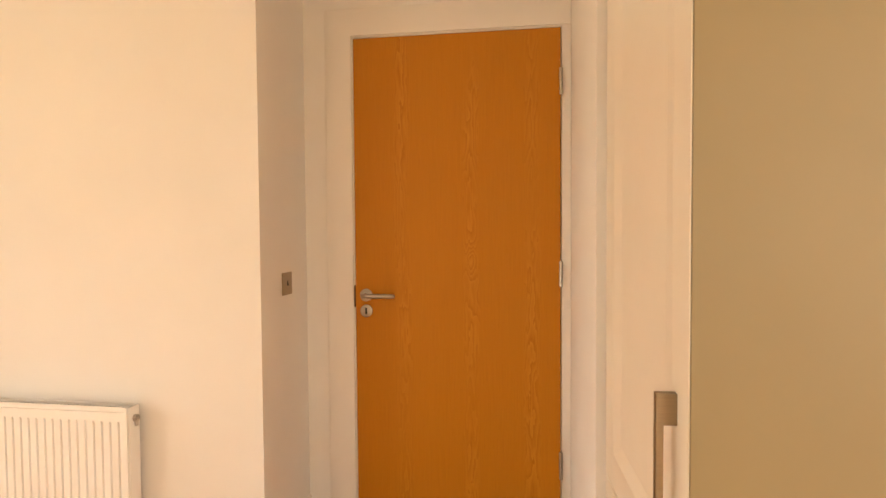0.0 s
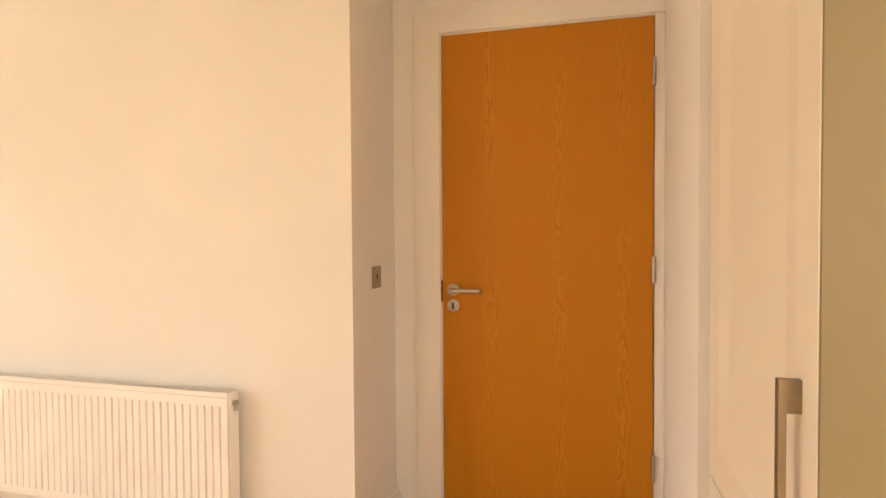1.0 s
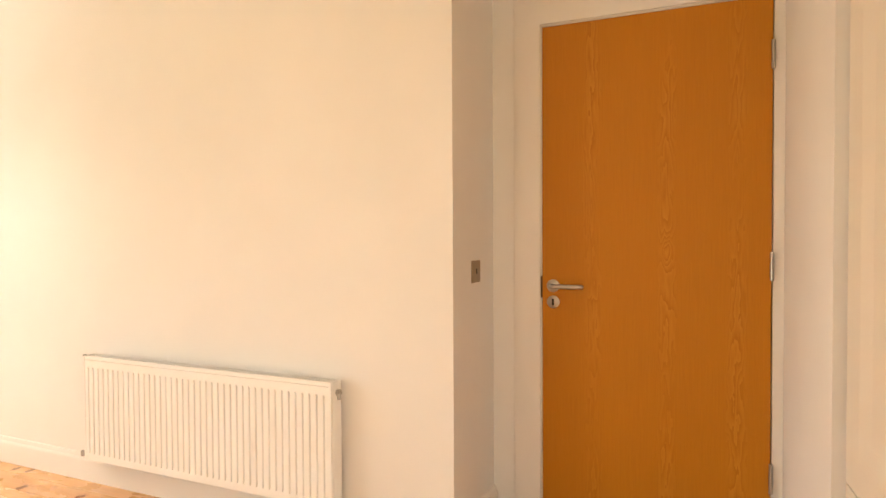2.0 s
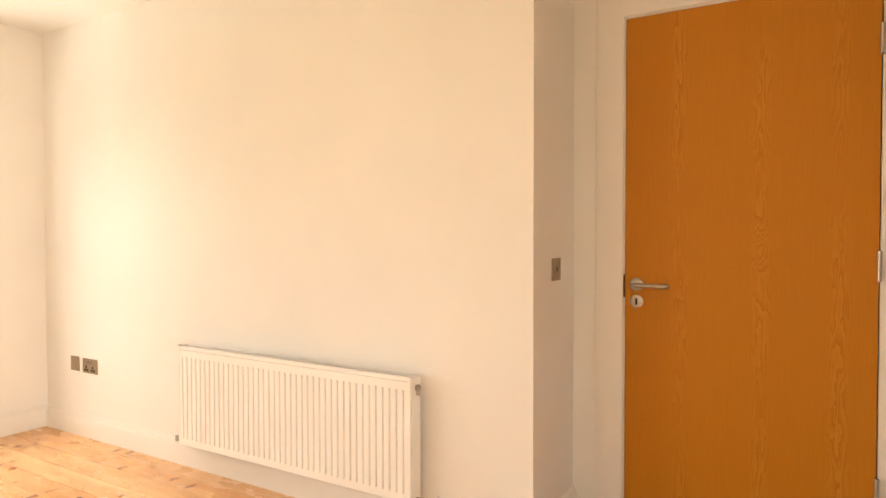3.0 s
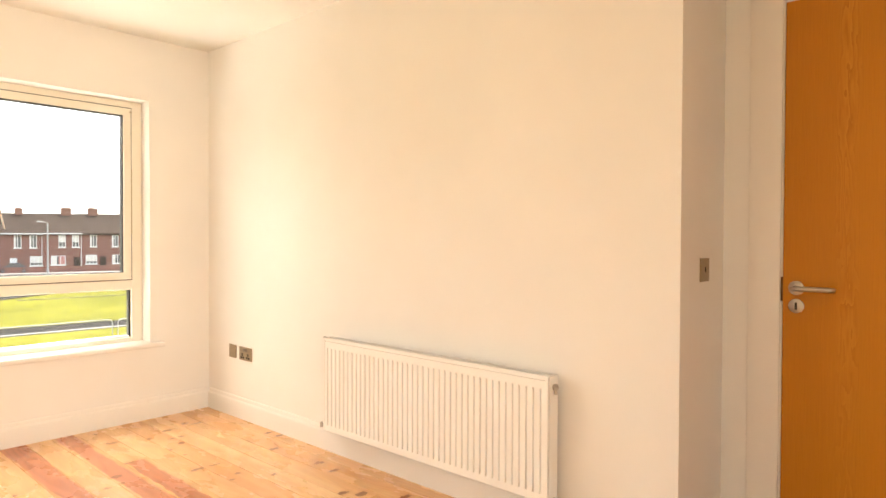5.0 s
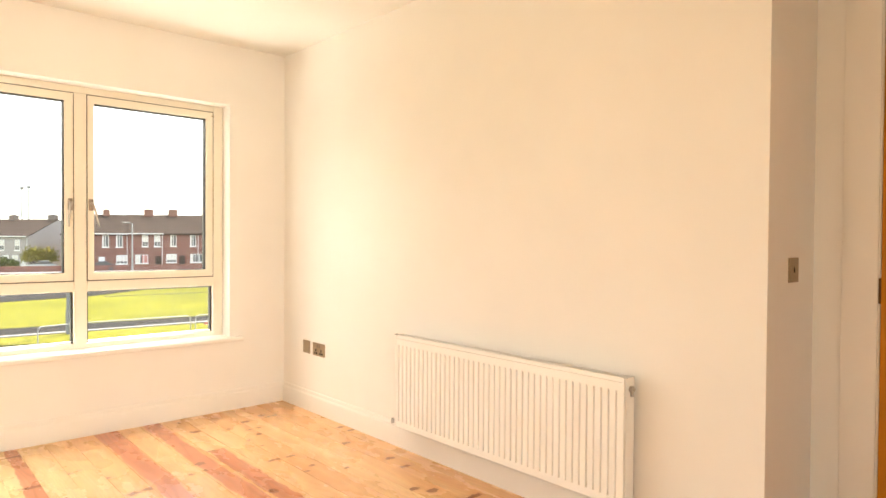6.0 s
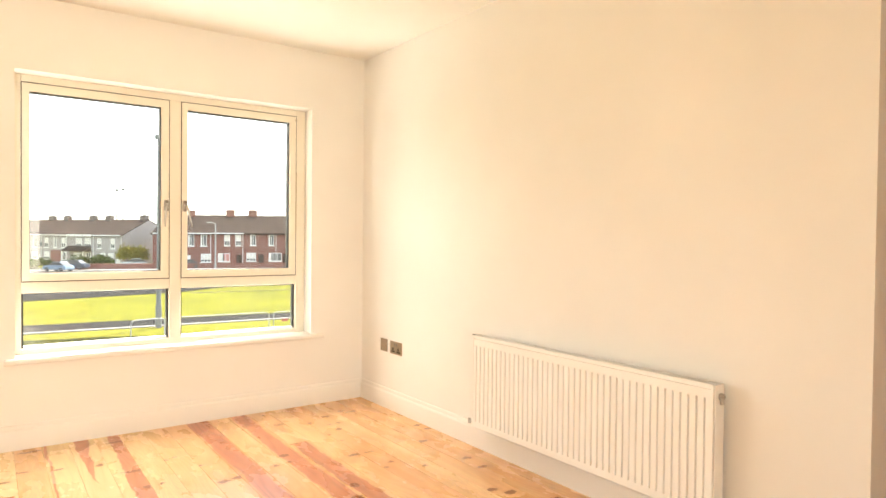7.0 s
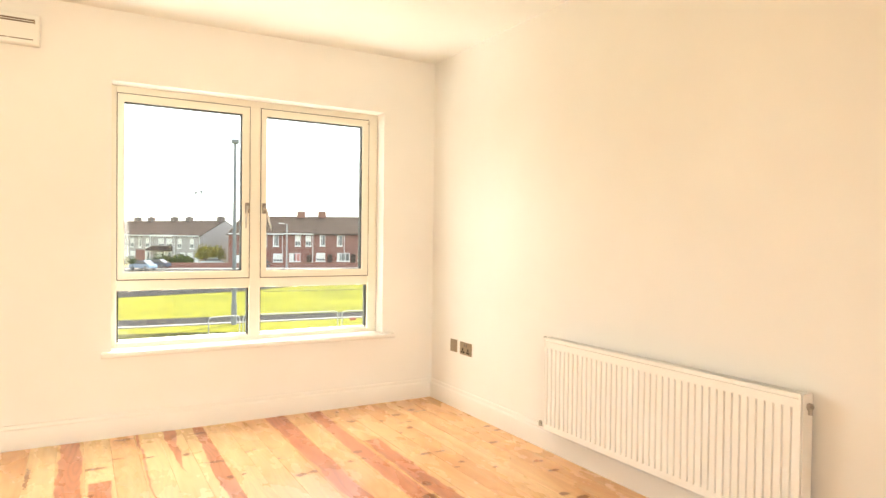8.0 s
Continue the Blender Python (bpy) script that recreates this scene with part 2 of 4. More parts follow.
        dv = calc(m, "DIVIDE", calc(m, "SUBTRACT", vv, where.outputs[1]), calc(m, "MULTIPLY", at.outputs["Alpha"], 1.25))
        d = calc(m, "SQRT", calc(m, "ADD", calc(m, "MULTIPLY", du, du), calc(m, "MULTIPLY", dv, dv)))
        core = calc(m, "MULTIPLY", calc(m, "SUBTRACT", 1.05, d), 6.0, clamp=True)
        rim = calc(m, "MULTIPLY", calc(m, "SUBTRACT", 2.2, d), 0.7, clamp=True)
        knot = core if knot is None else calc(m, "MAXIMUM", knot, core)
        halo = rim if halo is None else calc(m, "MAXIMUM", halo, rim)
    c = blend(m, calc(m, "MULTIPLY", halo, 0.30), c, (0.48, 0.19, 0.075))
    c = blend(m, calc(m, "MULTIPLY", knot, 0.85), c, (0.20, 0.056, 0.014))
    links(m).new(c, b.inputs["Base Color"])
    links(m).new(ramp(m, noise_tex(m, scaled((6, 3, 1)), 1.2, 4), (0.3, (0.20,) * 3), (0.7, (0.34,) * 3)), b.inputs["Roughness"])
    b.inputs["Coat Weight"].default_value = 0.12
    b.inputs["Coat Roughness"].default_value = 0.20
    return m


M_BOARD = floorboard()


def rough_stuff(name, dark, light, scale, rough=0.9, strength=0.4, depth=0.02, mid=None):
    m, n, b = shader(name, light, rough)
    v = coords(m)
    f = calc(m, "ADD", calc(m, "MULTIPLY", noise_tex(m, v, scale, 5), 0.6), calc(m, "MULTIPLY", noise_tex(m, v, scale * 0.08, 3), 0.4))
    stops = [(0.34, dark), (0.66, light)] if mid is None else [(0.32, dark), (0.5, mid), (0.68, light)]
    links(m).new(ramp(m, f, *stops), b.inputs["Base Color"])
    bump(m, b, noise_tex(m, v, scale * 2, 3), strength, depth)
    b.inputs["Specular IOR Level"].default_value = 0.05
    return m


M_GRASS = rough_stuff("lawn", (0.052, 0.057, 0.008), (0.180, 0.167, 0.022), 2.2, strength=1.0, mid=(0.128, 0.123, 0.013))
M_VERGE = rough_stuff("rough_verge", (0.008, 0.010, 0.003), (0.080, 0.076, 0.012), 3.5, strength=1.0, mid=(0.024, 0.026, 0.005))
M_ASPHALT = rough_stuff("asphalt", (0.014, 0.013, 0.013), (0.032, 0.029, 0.028), 6)
M_CONCRETE = rough_stuff("pale_concrete", (0.36, 0.34, 0.32), (0.52, 0.50, 0.47), 4)
M_PAVING = rough_stuff("grey_paving", (0.15, 0.14, 0.135), (0.25, 0.235, 0.225), 4)
M_KERB = rough_stuff("grey_kerb", (0.10, 0.095, 0.09), (0.17, 0.16, 0.155), 4)
M_SLATE = rough_stuff("roof_slate", (0.030, 0.022, 0.019), (0.062, 0.046, 0.040), 5)
M_RENDER = rough_stuff("grey_render", (0.33, 0.30, 0.295), (0.45, 0.415, 0.405), 2)
M_STACK = rough_stuff("chimney_brick", (0.15, 0.125, 0.11), (0.25, 0.21, 0.19), 3)
M_STACK_RED = rough_stuff("red_chimney_brick", (0.20, 0.10, 0.075), (0.34, 0.18, 0.14), 3)
M_HEDGE = rough_stuff("hedge_leaf", (0.025, 0.04, 0.012), (0.09, 0.12, 0.03), 4)
M_SHRUB = rough_stuff("yellow_leaf", (0.14, 0.13, 0.02), (0.30, 0.26, 0.05), 4)
M_WHITE = painted("white_upvc", (0.78, 0.78, 0.77), 0.4)
# grey steel outside; on the radiator fins this colour stands in for shade
M_GALV_AND_SHADE = painted("weathered_steel_and_fin_shade", (0.17, 0.175, 0.19), 0.6)
M_RAIL = painted("rail_paint", (0.38, 0.37, 0.36), 0.6)
M_PANE = shader("dark_house_glass", (0.12, 0.12, 0.125), 0.08)[0]
M_BLIND = shader("drawn_blind", (0.70, 0.67, 0.63), 0.8)[0]
M_SIGN = shader("red_sign_paint", (0.40, 0.11, 0.09), 0.5)[0]
M_CURTAIN = shader("pink_curtain", (0.50, 0.22, 0.20), 0.85)[0]
M_TYRE = shader("tyre_rubber", (0.02, 0.02, 0.02), 0.85)[0]


def brickwork():
    m, n, b = shader("red_brick", (0.3, 0.1, 0.07), 0.9)
    v = coords(m)
    rot = n.new("ShaderNodeMapping")
    rot.inputs["Rotation"].default_value = (radians(90), 0, 0)
    links(m).new(v, rot.inputs[0])
    br = n.new("ShaderNodeTexBrick")
    br.inputs["Scale"].default_value = 1.0
    br.inputs["Brick Width"].default_value, br.inputs["Row Height"].default_value = 0.225, 0.075
    br.inputs["Mortar Size"].default_value = 0.008
    br.inputs["Color1"].default_value, br.inputs["Color2"].default_value = (0.25, 0.078, 0.054, 1), (0.17, 0.052, 0.038, 1)
    br.inputs["Mortar"].default_value = (0.32, 0.27, 0.24, 1)
    links(m).new(rot.outputs[0], br.inputs["Vector"])
    c = blend(m, calc(m, "MULTIPLY", noise_tex(m, v, 0.7, 4), 0.5), br.outputs[0], (0.16, 0.06, 0.045))
    links(m).new(c, b.inputs["Base Color"])
    return m


M_BRICK = brickwork()


# ---------------------------------------------------------------- builders
def box(bm, x0, x1, y0, y1, z0, z1, bevel=0.0, seg=1):
    made = bmesh.ops.create_cube(bm, size=1.0)["verts"]
    for v in made:
        v.co = Vector((x0 + (v.co.x + 0.5) * (x1 - x0), y0 + (v.co.y + 0.5) * (y1 - y0), z0 + (v.co.z + 0.5) * (z1 - z0)))
    if bevel:
        edges = list({e for v in made for e in v.link_edges})
        bmesh.ops.bevel(bm, geom=edges, offset=bevel, segments=seg, affect="EDGES", profile=0.5)
    return bm


def boxed(*args, **kw):
    return box(bmesh.new(), *args, **kw)


def prism(bm, outline, axis, a, b):
    """Sweeps a closed outline (pairs) straight along an axis from a to b."""
    def at(p, t):
        return {"x": (t, p[0], p[1]), "y": (p[0], t, p[1]), "z": (p[0], p[1], t)}[axis]
    lo, hi = [bm.verts.new(at(p, a)) for p in outline], [bm.verts.new(at(p, b)) for p in outline]
    k = len(outline)
    for i in range(k):
        bm.faces.new((lo[i], lo[(i + 1) % k], hi[(i + 1) % k], hi[i]))
    bm.faces.new(lo[::-1])
    bm.faces.new(hi)
    bmesh.ops.recalc_face_normals(bm, faces=bm.faces[:])
    return bm


def tube(bm, points, radius, sides=12, caps=True, radii=None):
    """A round bar along a line of points."""
    pts = [Vector(p) for p in points]
    rings = []
    for i, p in enumerate(pts):
        d = (pts[min(i + 1, len(pts) - 1)] - pts[max(i - 1, 0)]).normalized()
        up = Vector((0, 0, 1)) if abs(d.z) < 0.9 else Vector((1, 0, 0))
        s = d.cross(up).normalized()
        t = s.cross(d).normalized()
        r = radii[i] if radii else radius
        rings.append([bm.verts.new(p + (s * math.cos(k * math.tau / sides) + t * math.sin(k * math.tau / sides)) * r) for k in range(sides)])
    for a, b in zip(rings, rings[1:]):
        for k in range(sides):
            bm.faces.new((a[k], a[(k + 1) % sides], b[(k + 1) % sides], b[k]))
    if caps:
        bm.faces.new(rings[0][::-1])
        bm.faces.new(rings[-1])
    bmesh.ops.recalc_face_normals(bm, faces=bm.faces[:])
    return bm


def arc(centre, a, b, start, end, steps=6):
    """Points round a centre in the plane of the unit vectors a and b, between two angles in degrees."""
    c, a, b = Vector(centre), Vector(a), Vector(b)
    return [c + a * math.cos(radians(start + (end - start) * i / steps)) + b * math.sin(radians(start + (end - start) * i / steps)) for i in range(steps + 1)]


def mesh_of(name, bm, material, smooth=False):
    me = bpy.data.meshes.new(name)
    bm.to_mesh(me)
    bm.free()
    me.materials.append(material)
    if smooth:
        for p in me.polygons:
            p.use_smooth = True
        me.set_sharp_from_angle(angle=radians(35))
    return me


def part(name, bm, material, parent, label="", smooth=False):
    ob = new(name, mesh_of(name, bm, material, smooth))
    ob.parent = parent
    return tagged(ob, label)


def thing(name, label, category, group="", at=None, kind=""):
    ob = tagged(new(name), label, category, group, kind)
    if at is not None:
        ob.matrix_world = at
    return ob


def structure(name, bm, material, label, category, smooth=False):
    return tagged(new(name, mesh_of(name, bm, material, smooth)), label, category, kind="structure")


# ---------------------------------------------------------------- the room
CEIL = 2.447
WX0, WX1, WZ0, WZ1 = -2.106, -0.403, 0.482, 2.048          # window opening
BX0, BX1, BZ1 = -4.60, -2.90, 2.15                      # balcony opening, beyond the view
DX = 0.435                                              # face of the wall with the door
DY0, DY1, DZ = -4.340, -3.501, 2.050                    # door leaf

bm = bmesh.new()
for x0, x1, z0, z1 in ((WX1, 0.0, 0, CEIL), (WX0, WX1, 0, WZ0), (WX0, WX1, WZ1, CEIL), (BX1, WX0, 0, CEIL), (BX0, BX1, BZ1, CEIL), (LEFT, BX0, 0, CEIL)):
    box(bm, x0, x1, 0, 0.30, z0, z1)
structure("wall_window", bm, M_WALL, "white painted plaster wall round the window", "wall")
structure("wall_radiator", boxed(0, 0.62, -3.284, 0.30, 0, CEIL), M_WALL, "white painted plaster wall behind the radiator", "wall")
bm = bmesh.new()
box(bm, DX, 0.62, DY1 + 0.035, -3.284, 0, CEIL)
box(bm, DX, 0.62, DY0 - 0.040, DY1 + 0.035, DZ + 0.035, CEIL)
structure("wall_door", bm, M_WALL, "white painted plaster wall round the oak door", "wall")
structure("wall_partition", prism(bmesh.new(), [(-0.453, BACK), (0.62, BACK), (0.62, -4.3745), (-0.453, -4.413)], "z", 0, CEIL), M_WALL, "white painted partition beside the oak door", "wall")
# unseen wall, its opening made up for the left fill lamp
bm = bmesh.new()
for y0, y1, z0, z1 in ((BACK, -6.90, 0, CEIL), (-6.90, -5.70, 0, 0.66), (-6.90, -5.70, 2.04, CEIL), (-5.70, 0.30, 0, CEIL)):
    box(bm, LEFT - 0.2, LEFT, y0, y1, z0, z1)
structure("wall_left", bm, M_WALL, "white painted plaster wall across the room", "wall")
# unseen wall, its opening made up for the back fill lamp
bm = bmesh.new()
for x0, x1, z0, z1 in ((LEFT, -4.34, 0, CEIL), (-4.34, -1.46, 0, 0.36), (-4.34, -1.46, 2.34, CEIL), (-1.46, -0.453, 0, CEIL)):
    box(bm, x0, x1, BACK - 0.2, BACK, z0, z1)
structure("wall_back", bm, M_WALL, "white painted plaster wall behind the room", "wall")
structure("ceiling", boxed(LEFT - 0.2, 0.62, BACK - 0.2, 0.30, CEIL, CEIL + 0.2), M_CEIL, "smooth white painted ceiling", "ceiling")
floor = structure("floor", boxed(LEFT - 0.2, 0.62, BACK - 0.2, 0.30, -0.22, -0.022), M_CONCRETE, "varnished knotty pine plank floor", "floor")
bm = bmesh.new()
box(bm, 1.5, 1.6, -5.2, -2.5, 0, CEIL)
box(bm, 0.62, 1.5, -5.2, -5.1, 0, CEIL)
box(bm, 0.62, 1.5, -2.6, -2.5, 0, CEIL)
structure("wall_landing", bm, M_WALL, "plain walls of the landing behind the door", "wall")
structure("floor_landing", boxed(0.62, 1.6, -5.2, -2.5, -0.22, 0), M_CONCRETE, "plain floor of the landing", "floor")
structure("ceiling_landing", boxed(0.62, 1.6, -5.2, -2.5, CEIL, CEIL + 0.2), M_CEIL, "plain ceiling of the landing", "ceiling")
structure("wall_below", boxed(LEFT - 0.2, 0.62, BACK - 0.2, 0.30, -5.05, -0.225), M_BRICK, "brick outer wall of the storeys below", "wall")


def skirting(name, a, b, face, axis, out):
    """A moulded board along a wall: its face towards the room, bevelled at the top."""
    prof = [(0, 0), (0.019, 0), (0.019, 0.098), (0.016, 0.108), (0.010, 0.114), (0.009, 0.124), (0.005, 0.133), (0, 0.134)]
    bm = prism(bmesh.new(), [(face + out * p, z) for p, z in prof], axis, a, b)
    return structure(name, bm, M_TRIM, "white painted moulded skirting board", "skirting board", True)


skirting("baseboard_radiator_wall", -3.300, -0.019, 0, "y", -1)
skirting("baseboard_window_wall", BX1, 0.0, 0, "x", -1)
skirting("baseboard_return", 0.0, DX, -3.284, "x", -1)


# ---------------------------------------------------------------- the window
def window():
    w = thing("window_1", "cream four-light window with two opening casements", "window", kind="structure")
    F0, F1 = 0.120, 0.192
    MID0, MID1, SIDE0, SIDE1 = -1.303, -1.233, 0.033, 0.066  # mullion, and the visible width of the two outer members
    bm = bmesh.new()
    for x0, x1, z0, z1 in ((WX0, WX0 + SIDE0, WZ0, WZ1), (WX1 - SIDE1, WX1, WZ0, WZ1), (MID0, MID1, WZ0 + 0.035, WZ1 - 0.042),
                           (WX0 + SIDE0, WX1 - SIDE1, WZ1 - 0.042, WZ1), (WX0 + SIDE0, WX1 - SIDE1, WZ0, WZ0 + 0.040),
                           (WX0 + SIDE0, MID0, 0.832, 0.895), (MID1, WX1 - SIDE1, 0.832, 0.895)):
        box(bm, x0, x1, F0, F1, z0, z1, 0.003)
    part("window_frame", bm, M_WINDOW, w, "cream painted frame")
    for x0, x1, side in ((WX0 + SIDE0 + 0.002, MID0 - 0.002, 1), (MID1 + 0.002, WX1 - SIDE1 - 0.002, -1)):
        z0, z1, s = 0.898, WZ1 - 0.045, 0.046
        sl = 0.036
        bm = bmesh.new()
        outer = [(x0, z0), (x1, z0), (x1, z1), (x0, z1)]
        inner = [(x0 + sl, z0 + s), (x1 - s, z0 + s), (x1 - s, z1 - s), (x0 + sl, z1 - s)]
        for i in range(4):
            j = (i + 1) % 4
            quad = [outer[i], outer[j], inner[j], inner[i]]
            prism(bm, quad, "y", F0 - 0.006, F1 - 0.02)
        bmesh.ops.remove_doubles(bm, verts=bm.verts[:], dist=0.0005)
        bmesh.ops.bevel(bm, geom=[e for e in bm.edges if e.is_manifold and e.calc_face_angle(0) > 1.0], offset=0.003, segments=2, affect="EDGES")
        sash = part("casement", bm, M_WINDOW, w, "cream painted opening casement")
        bm = bmesh.new()
        for a0, a1, b0, b1 in ((x0 - 0.003, x0 + 0.001, z0 - 0.004, z1 + 0.003), (x1 - 0.001, x1 + 0.003, z0 - 0.004, z1 + 0.003), (x0, x1, z0 - 0.004, z0 + 0.001), (x0, x1, z1 - 0.001, z1 + 0.003)):
            box(bm, a0, a1, F0 - 0.003, F0 + 0.02, b0, b1)
        part("draught_seal", bm, M_STRIP, sash, "brown rubber seal")
        bm = bmesh.new()
        g = 0.006
        for a0, a1, b0, b1 in ((x0 + sl - 0.001, x0 + sl + 0.002, z0 + s, z1 - s), (x1 - s - g, x1 - s + 0.001, z0 + s, z1 - s), (x0 + sl + 0.002, x1 - s - g, z0 + s - 0.001, z0 + s + 0.003), (x0 + sl + 0.002, x1 - s - g, z1 - s - g, z1 - s + 0.001)):
            box(bm, a0, a1, F0 + 0.008, F0 + 0.05, b0, b1)
        part("glazing_gasket", bm, M_SEAL, sash, "black glazing gasket")
        pane = part("pane", boxed(x0 + sl, x1 - s, F0 + 0.022, F0 + 0.026, z0 + s, z1 - s), M_GLASS, sash, "clear glass pane")
        pane.visible_shadow = False
        hx = (x1 - 0.018) if side > 0 else (x0 + 0.018)
        hy = F0 - 0.006
        part("handle_base", boxed(hx - 0.012, hx + 0.012, hy - 0.016, hy, 1.316, 1.384, 0.004, 2), M_VALVE, sash, "dull nickel handle base", True)
        bm = bmesh.new()
        path = [(hx, hy - 0.012, 1.358), (hx, hy - 0.036, 1.358), (hx - side * 0.004, hy - 0.044, 1.348)]
        lean = 0.010 if side > 0 else 0.032
        path += [(hx - side * (0.004 + lean * t ** 0.7), hy - 0.046 + 0.012 * math.sin(t * 3.1), 1.348 - 0.13 * t) for t in (0.2, 0.4, 0.6, 0.8, 1.0)]
        tube(bm, path, 0.0075, 10, radii=[0.007, 0.007, 0.007, 0.0065, 0.006, 0.0055, 0.005, 0.004])
        part("window_handle", bm, M_STEEL, sash, "satin lever handle", True)
    # the stay and hinge at the closing edge of the far casement
    bm = boxed(WX1 - 0.071, WX1 - 0.064, F0 - 0.008, F0 + 0.002, 1.19, 1.61, 0.001)
    box(bm, WX1 - 0.080, WX1 - 0.062, F0 - 0.009, F0 + 0.003, 1.974, 1.982, 0.001)
    part("hinge_strip", bm, M_BRASS, w, "aged brass hinge strip")
    for x0, x1 in ((WX0 + SIDE0, MID0), (MID1, WX1 - SIDE1)):
        bm = bmesh.new()
        g = 0.010
        z0, z1 = WZ0 + 0.040, 0.832
        for a0, a1, b0, b1 in ((x0, x0 + 0.010, z0, z1), (x1 - g, x1 + 0.002, z0, z1), (x0 + g, x1 - g, z1 - 0.004, z1 + 0.001)):
            box(bm, a0, a1, F0 + 0.025, F1 - 0.01, b0, b1)
        part("glazing_gasket", bm, M_SEAL, w, "black glazing gasket")
        part("glazing_bead", boxed(x0 + g, x1 - g, F0 + 0.025, F1 - 0.01, z0 - 0.001, z0 + g), M_TRIM, w, "pale glazing bead")
        pane = part("pane", boxed(x0 + g, x1 - g, F0 + 0.04, F0 + 0.044, z0 + g, z1 - g), M_GLASS, w, "clear fixed glass pane")
        pane.visible_shadow = False
    prof = [(0.120, WZ0 - 0.004), (0.120, WZ0 + 0.012), (-0.040, WZ0 + 0.009), (-0.047, WZ0 + 0.005), (-0.050, WZ0 - 0.004), (-0.049, WZ0 - 0.014), (-0.044, WZ0 - 0.020), (-0.002, WZ0 - 0.020), (-0.002, WZ0 - 0.004)]
    bm = prism(bmesh.new(), prof, "x", WX0 + 0.001, WX1 - 0.001)
    nose = prof[2:9] + [(-0.002, WZ0 + 0.0095)]
    prism(bm, nose, "x", WX0 - 0.050, WX0 + 0.001)
    prism(bm, nose, "x", WX1 - 0.001, WX1 + 0.076)
    part("window_sill", bm, M_TRIM, w, "white painted window board", True)
    return w


window()
bw = thing("window_2", "tall glazed balcony opening farther along the wall", "window", kind="structure")
bm = bmesh.new()
for x0, x1, z0, z1 in ((BX0, BX0 + 0.06, 0, BZ1), (BX1 - 0.06, BX1, 0, BZ1), (BX0 + 0.06, BX1 - 0.06, BZ1 - 0.06, BZ1), (BX0 + 0.06, BX1 - 0.06, 0, 0.06)):
    box(bm, x0, x1, 0.18, 0.24, z0, z1, 0.003)
part("window_frame", bm, M_WINDOW, bw)
# two unseen windows, made up to frame the back and left fill lamps
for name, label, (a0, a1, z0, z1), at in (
        ("unseen_window_back", "unseen wide window added round the back fill lamp", (-4.34, -1.46, 0.36, 2.34), pose(0, BACK - 0.16, 0)),
        ("unseen_window_left", "unseen window added round the left fill lamp", (-6.90, -5.70, 0.66, 2.04), pose(LEFT - 0.16, 0, 0, 0, 0, 90))):
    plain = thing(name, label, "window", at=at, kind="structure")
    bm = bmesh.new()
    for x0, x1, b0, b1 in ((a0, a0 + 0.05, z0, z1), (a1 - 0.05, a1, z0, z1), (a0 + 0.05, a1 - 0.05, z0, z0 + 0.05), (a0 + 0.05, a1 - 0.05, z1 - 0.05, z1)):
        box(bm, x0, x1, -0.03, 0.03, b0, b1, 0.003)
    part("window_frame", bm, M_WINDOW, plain)

